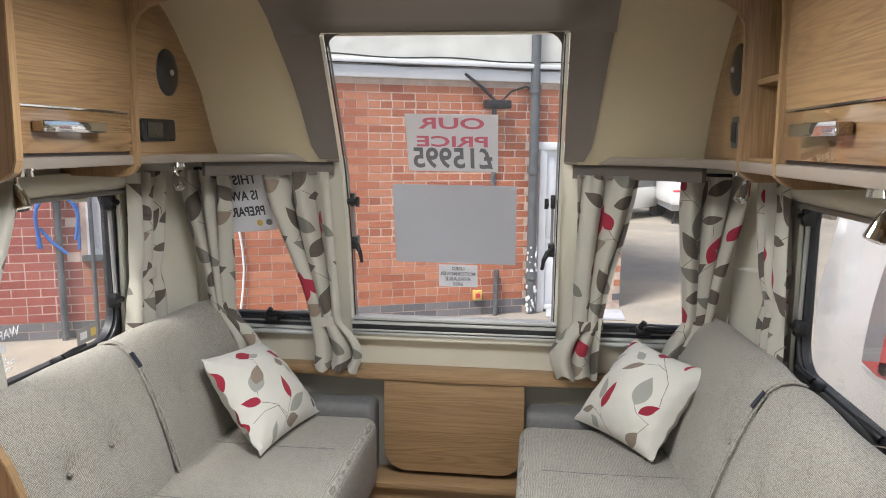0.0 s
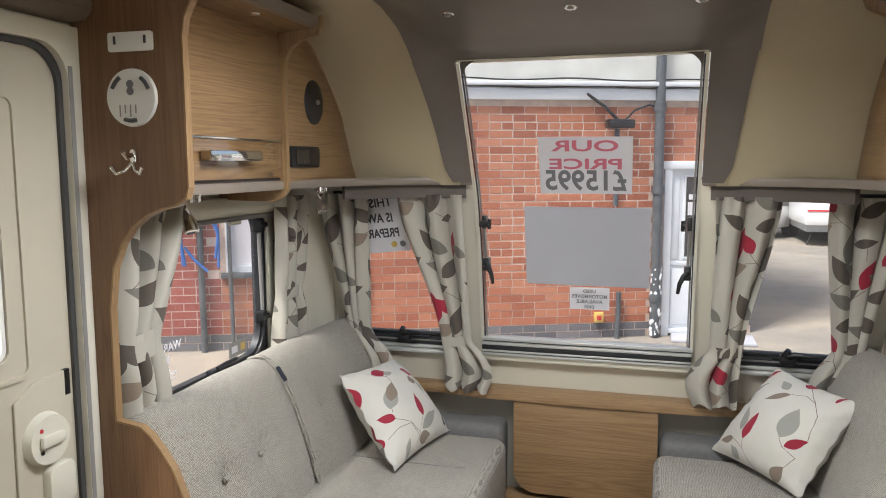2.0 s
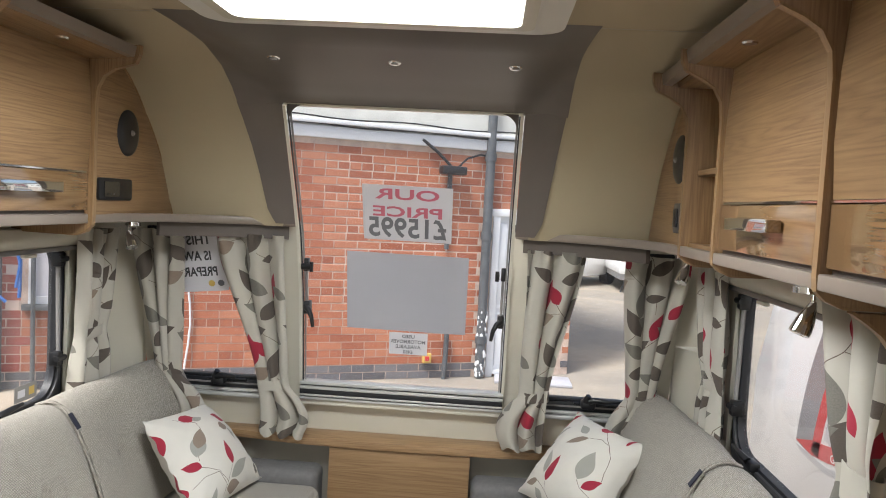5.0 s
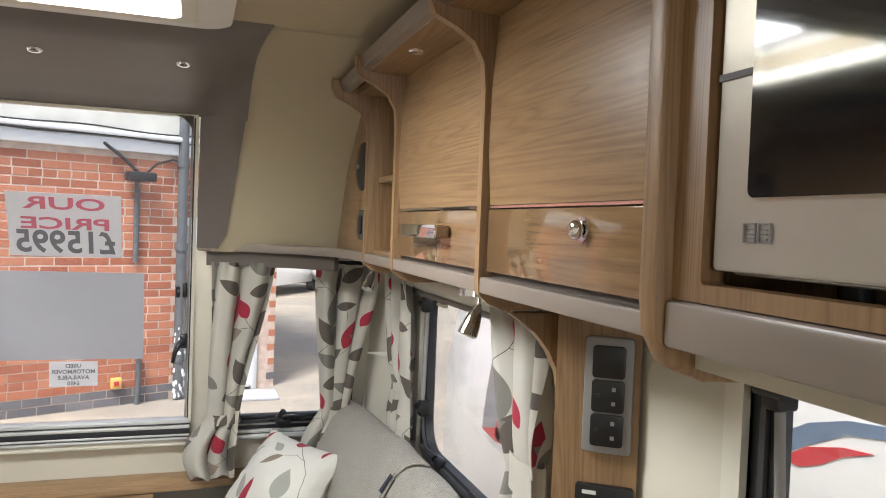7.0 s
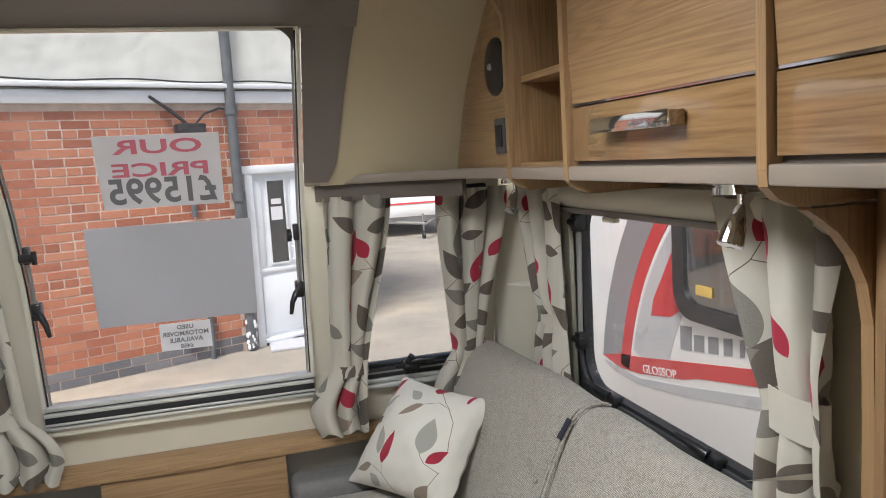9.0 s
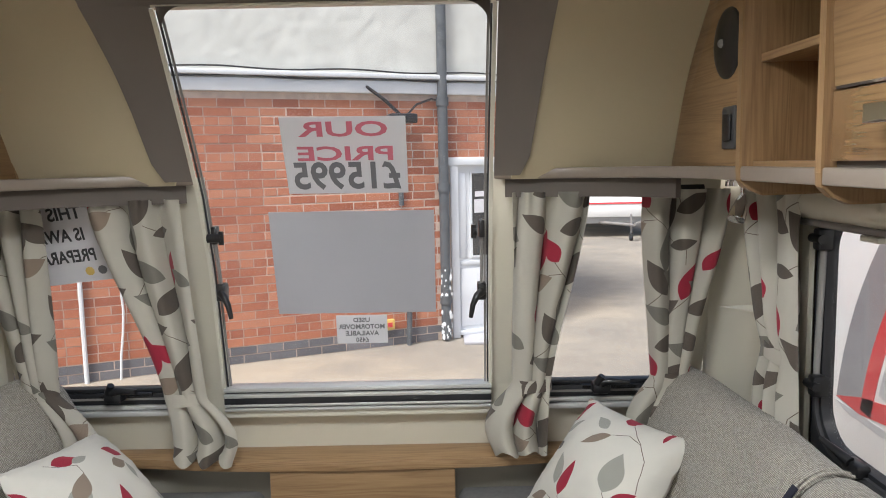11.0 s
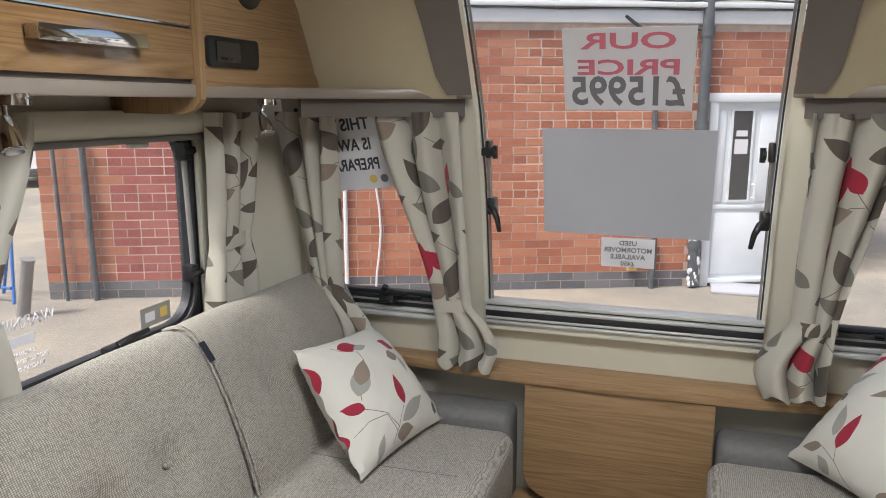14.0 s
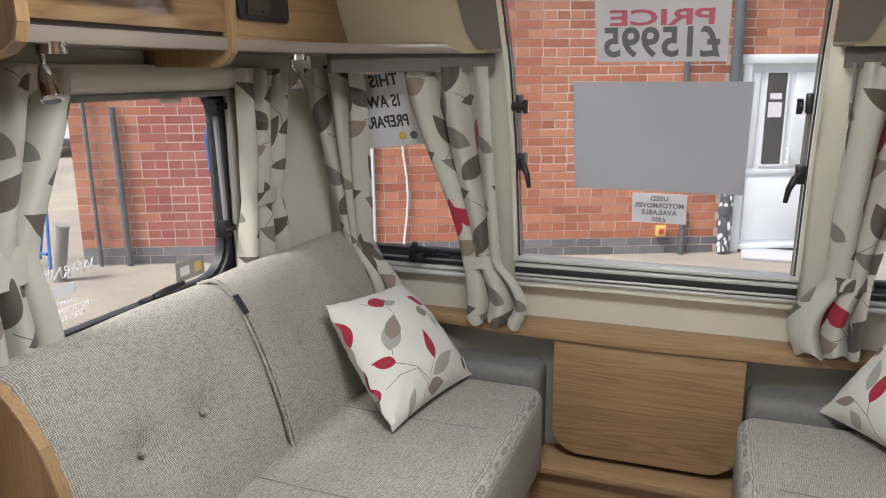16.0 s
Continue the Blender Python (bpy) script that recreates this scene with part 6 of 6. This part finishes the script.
c = thing("wall_lamp", on_wall(-0.47, 1.93), "black outdoor wall lamp with bracket arms and cable", "lamp")
part("housing", wbox(-0.63, -0.33, 0.05, 0.20, 1.86, 1.96, 0.02), M_BLACK, c)
part("arm", rod([on_wall(-0.50, 1.95, 0.12), on_wall(-0.66, 2.10, 0.10), on_wall(-0.84, 2.24, 0.05)], 0.018, 8), M_BLACK, c)
part("arm", rod([on_wall(-0.42, 1.95, 0.12), on_wall(-0.30, 2.06, 0.08), on_wall(-0.12, 2.12, 0.05), on_wall(-0.02, 2.10, 0.06)], 0.012, 8), M_BLACK, c)
part("stalk", rod([on_wall(-0.48, 1.87, 0.03), on_wall(-0.48, 1.0, 0.03)], 0.028, 8), M_GREYPIPE, c)
c = thing("garden_hose", on_wall(-4.75, 0.9), "blue hose hung in loops on the brick wall", "hose")
bm = bmesh.new()
for k in range(2):
    arch = [on_wall(-5.20 + 0.02 * k, 0.42, 0.10)] + [on_wall(-5.02 - 0.19 * math.cos(math.pi * t / 12), 0.74 - 0.03 * k + 0.24 * math.sin(math.pi * t / 12), 0.12 + 0.02 * k) for t in range(13)] + [on_wall(-4.84 - 0.03 * k, 0.40 + 0.1 * k, 0.10)]
    tube(bm, arch, 0.016, 8)
tube(bm, [on_wall(-5.18, 0.62, 0.11), on_wall(-5.08, 0.48, 0.11), on_wall(-4.95, 0.36, 0.11)], 0.016, 8)
part("loops", bm, M_BLUE, c)
single("plastic_post", rod([(-5.55, 5.9, GZ), (-5.45, 5.92, -0.02), (-5.44, 5.92, 0.02)], [0.06, 0.055, 0.065], 12), M_SGREY, (-5.5, 5.9, GZ), "grey plastic post standing in the yard", "post")
c = thing("folding_trestle", (-6.2, 6.3, GZ), "blue tubular folding trestle against the wall end", "trestle")
for a, b in (((-6.45, 6.2, GZ), (-6.15, 6.4, 0.22)), ((-5.98, 6.2, GZ), (-6.15, 6.4, 0.22)), ((-6.45, 6.5, GZ), (-6.15, 6.4, 0.22)), ((-6.4, 6.22, GZ + 0.15), (-6.02, 6.22, GZ + 0.15))):
    part("rail", rod([a, b], 0.016, 8), M_BLUE, c)

# parked caravans either side


def caravan_body(name, s, x, y0, y1, label, slope):
    c = thing(name, (s * (x + 1.1), (y0 + y1) / 2, GZ), label, "caravan", "parked caravans")
    pts = [(y0, -0.15), (y1 - 0.08, -0.15), (y1, 0.05), (y1 - 0.04, 0.75), (y1 - slope, 1.75), (y1 - slope - 0.35, 2.12), (y0 + 0.1, 2.16), (y0, 2.0)]
    part("body", slab(pts, "x", *sorted((s * x, s * (x + 2.2))), 0.04), M_WHITEBODY, c)
    part("skirt", slab([(y0, -0.34), (y1 - 0.2, -0.34), (y1 - 0.1, -0.152), (y0, -0.152)], "x", *sorted((s * (x + 0.03), s * (x + 2.17)))), M_LGREYG, c)
    for yy in (y0 + 2.6,):
        wl = part("wheel", rod([(s * (x + 0.05), yy, GZ + 0.31), (s * (x + 0.24), yy, GZ + 0.31)], 0.31, 24), M_TYRE, c)
        part("rim", rod([(s * (x + 0.04), yy, GZ + 0.31), (s * (x + 0.06), yy, GZ + 0.31)], 0.2, 20), M_SGREY, wl)
    part("jack_leg", rod([(s * (x + 0.3), y1 - 0.5, -0.3), (s * (x + 0.3), y1 - 0.5, GZ)], 0.03), M_DGREY, c)
    return c


nb = caravan_body("parked_caravan", 1, 1.75, -3.2, 4.25, "white touring caravan with red and grey sweeping graphics", 0.5)
GX = 1.75


def graphic(name, outline, mat, lift, label=""):
    return part(name, slab(outline, "x", GX - 0.001 - lift, GX + 0.001), mat, nb, label)


def arc_band(c, r0, r1, a0, a1, n=14):
    o = [(c[0] + r0 * math.cos(radians(a0 + (a1 - a0) * k / n)), c[1] + r0 * math.sin(radians(a0 + (a1 - a0) * k / n))) for k in range(n + 1)]
    i = [(c[0] + r1 * math.cos(radians(a0 + (a1 - a0) * k / n)), c[1] + r1 * math.sin(radians(a0 + (a1 - a0) * k / n))) for k in range(n + 1)]
    return o + i[::-1]


CA = (2.20, 0.33)
graphic("grey_arc", arc_band(CA, 1.43, 1.27, 8, 62), M_GREYG, 0.0005)
graphic("red_arc", arc_band(CA, 1.27, 1.20, 9, 62), M_RED, 0.001)
graphic("pale_arc", arc_band(CA, 1.18, 0.93, 14, 62), M_LGREYG, 0.0005)
graphic("red_wedge", [(3.20, 0.79), (3.18, 0.86), (3.02, 1.10), (2.93, 1.10), (2.99, 0.92), (2.99, 0.85), (3.06, 0.81)], M_RED, 0.0015)
graphic("red_sweep", [(3.62, 0.53), (3.45, 0.575), (3.32, 0.592), (2.2, 0.80), (1.72, 0.886), (1.72, 0.836), (2.2, 0.745), (2.90, 0.612), (2.98, 0.585), (3.30, 0.525), (3.45, 0.51)], M_RED, 0.001)
graphic("grey_sweep", [(3.62, 0.515), (3.30, 0.505), (2.96, 0.565), (2.2, 0.715), (1.72, 0.804), (1.72, 0.754), (2.2, 0.67), (2.98, 0.52), (3.32, 0.475), (3.55, 0.49)], M_LGREYG, 0.0008)
words("lettering", "GLOSSOP", 0.048, M_WHITEBODY, nb, Matrix.Translation((GX - 0.004, 3.15, 0.572)) @ pose(0, 0, 0, 90, 0, -90) @ Matrix.Rotation(radians(9), 4, "Z") @ Matrix.Diagonal((1.2, 1, 1, 1)), BASE[nb])
for k, wd in enumerate((0.07, 0.06, 0.055, 0.045, 0.025)):
    yy = 3.0 - 0.085 * k
    graphic("name_bar", [(yy, 0.70 + 0.012 * k), (yy, (0.79 if k == 0 else 0.76) + 0.012 * k), (yy - wd, (0.79 if k == 0 else 0.76) + 0.012 * k + 0.008), (yy - wd, 0.70 + 0.012 * k + 0.008)], M_GREYG, 0.001)
nw = part("window", slab(rounded(2.05, 2.99, 0.85, 1.62, 0.10), "x", GX - 0.018, GX, 0.006), M_DARKIN, nb, "dark acrylic window")
part("window_seal", ring(rounded(2.03, 3.01, 0.83, 1.64, 0.11), rounded(2.09, 2.95, 0.89, 1.58, 0.08), "x", GX - 0.024, GX - 0.018), M_RUBBER, nw)
part("window_sticker", boxed(GX - 0.022, GX - 0.0185, 2.78, 2.87, 0.93, 0.965), M_YELLOW, nw)
nw = part("window", slab(rounded(0.1, 1.0, 0.95, 1.5, 0.10), "x", GX - 0.018, GX, 0.006), M_DARKIN, nb, "dark acrylic window")
graphic("blue_wave", [(1.68, 1.04), (1.60, 1.085), (1.49, 1.118), (1.39, 1.130), (1.22, 1.120), (1.22, 1.085), (1.39, 1.102), (1.49, 1.086), (1.60, 1.032), (1.68, 0.985)], M_BLUEG, 0.001)
graphic("red_wave", [(1.68, 0.980), (1.60, 1.028), (1.50, 1.056), (1.42, 1.064), (1.50, 1.034), (1.56, 0.998), (1.62, 0.975)], M_RED, 0.0012)

ln = caravan_body("parked_caravan", -1, 2.75, -3.4, 3.30, "white touring caravan with a dark seated window", 0.4)
nw = part("window", slab(rounded(1.9, 3.02, 0.72, 1.42, 0.09), "x", -2.75, -2.73, 0.006), M_DARKIN, ln, "dark window with drawn curtains")
part("window_seal", ring(rounded(1.88, 3.04, 0.70, 1.44, 0.10), rounded(1.96, 2.96, 0.78, 1.36, 0.08), "x", -2.728, -2.72), M_SGREY, nw)
for k in range(4):
    part("inner_curtain", boxed(-2.732, -2.729, 2.52 + k * 0.10, 2.58 + k * 0.10, 0.80, 1.33), M_CHEST, nw)


def far_vehicle(name, x, y, turn, l, w, h, mat, label, category):
    """A parked van or car: lower body, cabin, glass and four wheels."""
    c = thing(name, (x, y, GZ), label, category, "parked vehicles")
    m = Matrix.Translation((x, y, GZ)) @ Matrix.Rotation(radians(turn), 4, "Z")

    def put(nm, bm, mt, lab=""):
        bm.transform(m)
        return part(nm, bm, mt, c, lab)
    hood = 0.52 * h
    prof = [(-l / 2, 0.28), (l / 2, 0.28), (l / 2, hood * 0.9), (l / 2 - 0.15, hood), (l * 0.28, hood + 0.06), (l * 0.14, h - 0.05), (l * 0.08, h), (-l / 2 + 0.15, h), (-l / 2, h - 0.12)]
    put("body", slab(prof, "y", -w / 2, w / 2, 0.06), mat)
    put("windscreen", slab([(l * 0.275, hood + 0.09), (l * 0.15, h - 0.10), (l * 0.14, h - 0.10), (l * 0.265, hood + 0.08)], "y", -w / 2 + 0.12, w / 2 - 0.12), M_DARKIN)
    for sgn in (-1, 1):
        put("side_window", boxed(-l * 0.32, l * 0.10, sgn * (w / 2 - 0.005), sgn * (w / 2 + 0.008), hood + 0.08, h - 0.14) if sgn > 0 else boxed(-l * 0.32, l * 0.10, -w / 2 - 0.008, -w / 2 + 0.005, hood + 0.08, h - 0.14), M_DARKIN)
        put("headlight", boxed(l / 2 - 0.02, l / 2 + 0.01, sgn * w * 0.36 - 0.12, sgn * w * 0.36 + 0.12, hood * 0.72, hood * 0.88), M_SGREY)
        for f in (-0.32, 0.32):
            put("wheel", rod([(l * f, sgn * (w / 2 - 0.2), 0.31), (l * f, sgn * (w / 2 + 0.01), 0.31)], 0.31, 20), M_TYRE)
    put("bumper", boxed(l / 2 - 0.05, l / 2 + 0.04, -w / 2 + 0.05, w / 2 - 0.05, 0.26, 0.45, bevel=0.03), M_DGREY)
    return c


far_vehicle("car", 2.35, 21.6, 235, 4.3, 1.8, 1.5, M_WHITEBODY, "white hatchback parked across the yard", "car")
fc = thing("parked_caravan", (4.75, 21.5, GZ), "white touring caravan with a thin red stripe facing the yard", "caravan", "parked caravans")
pts = [(19.6, 0.0), (19.5, 0.25), (19.75, 1.05), (20.15, 1.65), (20.5, 1.95), (25.0, 2.0), (25.0, -0.05)]
part("body", slab(pts, "x", 3.65, 5.85, 0.05), M_WHITEBODY, fc)
part("skirt", boxed(3.72, 5.78, 19.75, 24.9, -0.17, -0.01, bevel=0.02), M_LGREYG, fc)
part("red_stripe", slab([(19.515, 0.33), (19.53, 0.37), (19.515, 0.37), (19.50, 0.33)], "x", 3.70, 5.80), M_RED, fc)
part("front_window", slab([(19.80, 1.16), (20.09, 1.59), (20.07, 1.60), (19.78, 1.17)], "x", 3.95, 5.55), M_DARKIN, fc, "dark front window")
for k in range(5):
    part("name_bar", slab([(19.58, 0.56), (19.615, 0.66), (19.605, 0.66), (19.57, 0.56)], "x", 3.80 + 0.075 * k, 3.85 + 0.075 * k), M_GREYG, fc)
for q in (-1, 1):
    part("drawbar", rod([(4.75 + q * 0.55, 19.8, -0.14), (4.75, 18.5, -0.12)], 0.035, 8), M_SGREY, fc)
    wl = part("wheel", rod([(4.75 + q * 0.90, 22.8, GZ + 0.31), (4.75 + q * 1.08, 22.8, GZ + 0.31)], 0.31, 20), M_TYRE, fc)
    part("corner_steady", rod([(4.75 + q * 0.85, 20.0, -0.15), (4.75 + q * 0.95, 20.0, GZ)], 0.025, 8), M_DGREY, fc)
part("jockey_wheel", rod([(4.72, 18.75, GZ + 0.10), (4.78, 18.75, GZ + 0.10)], 0.10, 16), M_TYRE, fc)
part("jockey_post", rod([(4.75, 18.75, GZ + 0.10), (4.75, 18.75, 0.12)], 0.025, 8), M_SGREY, fc)
far_vehicle("van", -15.5, 16.5, 300, 5.2, 2.1, 2.5, M_WHITEBODY, "white van parked beyond the brick building", "van")
fb = thing("far_building", (14, 42, GZ), "far pale industrial building closing the yard", "building")
part("wall", boxed(-2, 34, 42, 50, GZ, 5.5), M_RENDER, fb)
part("roof", slab([(-2.4, 5.5), (16, 7.6), (34.4, 5.5)], "y", 41.6, 50.4), M_GREYPIPE, fb)
for k in range(8):
    part("window", boxed(0 + 4.2 * k, 1.8 + 4.2 * k, 41.95, 42.0, 2.0, 3.4), M_DARKIN, fb)
fb = thing("far_building", (-26, 34, GZ), "far brick shed beyond the yard", "building")
part("wall", boxed(-45, -12, 34, 42, GZ, 4.2), M_BRICK2, fb)
part("roof", slab([(-45.4, 4.2), (-28, 6.4), (-11.6, 4.2)], "y", 33.6, 42.4), M_GREYPIPE, fb)


# ---- bricks of the yard wall: old large bricks in wide lime joints ----
BL, BS, BH, JOINT = 0.254, 0.122, 0.077, 0.0105


def brick_mesh(name, l, mat):
    bm = boxed(0, l, -0.006, 0.05, 0, BH, bevel=0.005, seg=1)
    me = bpy.data.meshes.new(name)
    bm.to_mesh(me)
    bm.free()
    me.materials.append(mat)
    return me


BRICKS = {(q, k): brick_mesh("brick", BL if k else BS, mt) for q, mt in enumerate((M_BRICK, M_BRICK2, M_BLUEBRICK)) for k in (0, 1)}
rest = {0: ([], []), 1: ([], []), 2: ([], [])}
CUBE = [(0, 1, 2, 3), (4, 7, 6, 5), (0, 4, 5, 1), (1, 5, 6, 2), (3, 2, 6, 7), (0, 3, 7, 4)]
rnd = random.Random(11)
count = 0
inv = Matrix.Translation(-BASE[bld])
z, course = GZ + 0.006, 0
while z + BH < ZB:
    u = U0 + (0.0 if course % 2 else -0.132)
    header = course % 4 == 3
    while u < U1 - 0.05:
        l = BS if header else BL
        a, b = max(u, U0), min(u + l, U1)
        hole = (b > DOORU[0] - 0.03 and a < DOORU[1] + 0.03 and z < 1.49) or (b > WINU[0] and a < WINU[1] and WINU[2] - 0.06 < z + 0.06 and z < WINU[3])
        if b - a > 0.05 and not hole:
            q = 2 if course < 2 else (1 if (u < -4.85 and u > -6.02 + 0.1 * (course % 2)) else 0)
            jut = rnd.uniform(-0.0026, 0.0008)
            if q == 0 and -2.0 < u < 0.0 and 0.1 < z < 1.95 and count < 300 and b - a > l - 0.01:
                ob = bpy.data.objects.new("brick", BRICKS[(q, 0 if header else 1)])
                scene.collection.objects.link(ob)
                ob.parent = wall
                ob.matrix_basis = inv @ WM @ Matrix.Translation((u, jut, z))
                count += 1
            else:
                V, F = rest[q]
                n0 = len(V)
                for (x, y, zz) in ((a, -0.006 + jut, z), (b, -0.006 + jut, z), (b, -0.006 + jut, z + BH), (a, -0.006 + jut, z + BH), (a, 0.05, z), (b, 0.05, z), (b, 0.05, z + BH), (a, 0.05, z + BH)):
                    V.append(inv @ WM @ Vector((x, y, zz)))
                F.extend([tuple(n0 + i for i in f) for f in CUBE])
        u += l + JOINT
    z += BH + JOINT
    course += 1
for q, mt in enumerate((M_BRICK, M_BRICK2, M_BLUEBRICK)):
    V, F = rest[q]
    if not V:
        continue
    me = bpy.data.meshes.new("brickwork")
    me.from_pydata([tuple(v) for v in V], [], F)
    me.materials.append(mt)
    ob = new("brickwork", me)
    ob.parent = bld
    tagged(ob, "", "", "", "stuff")
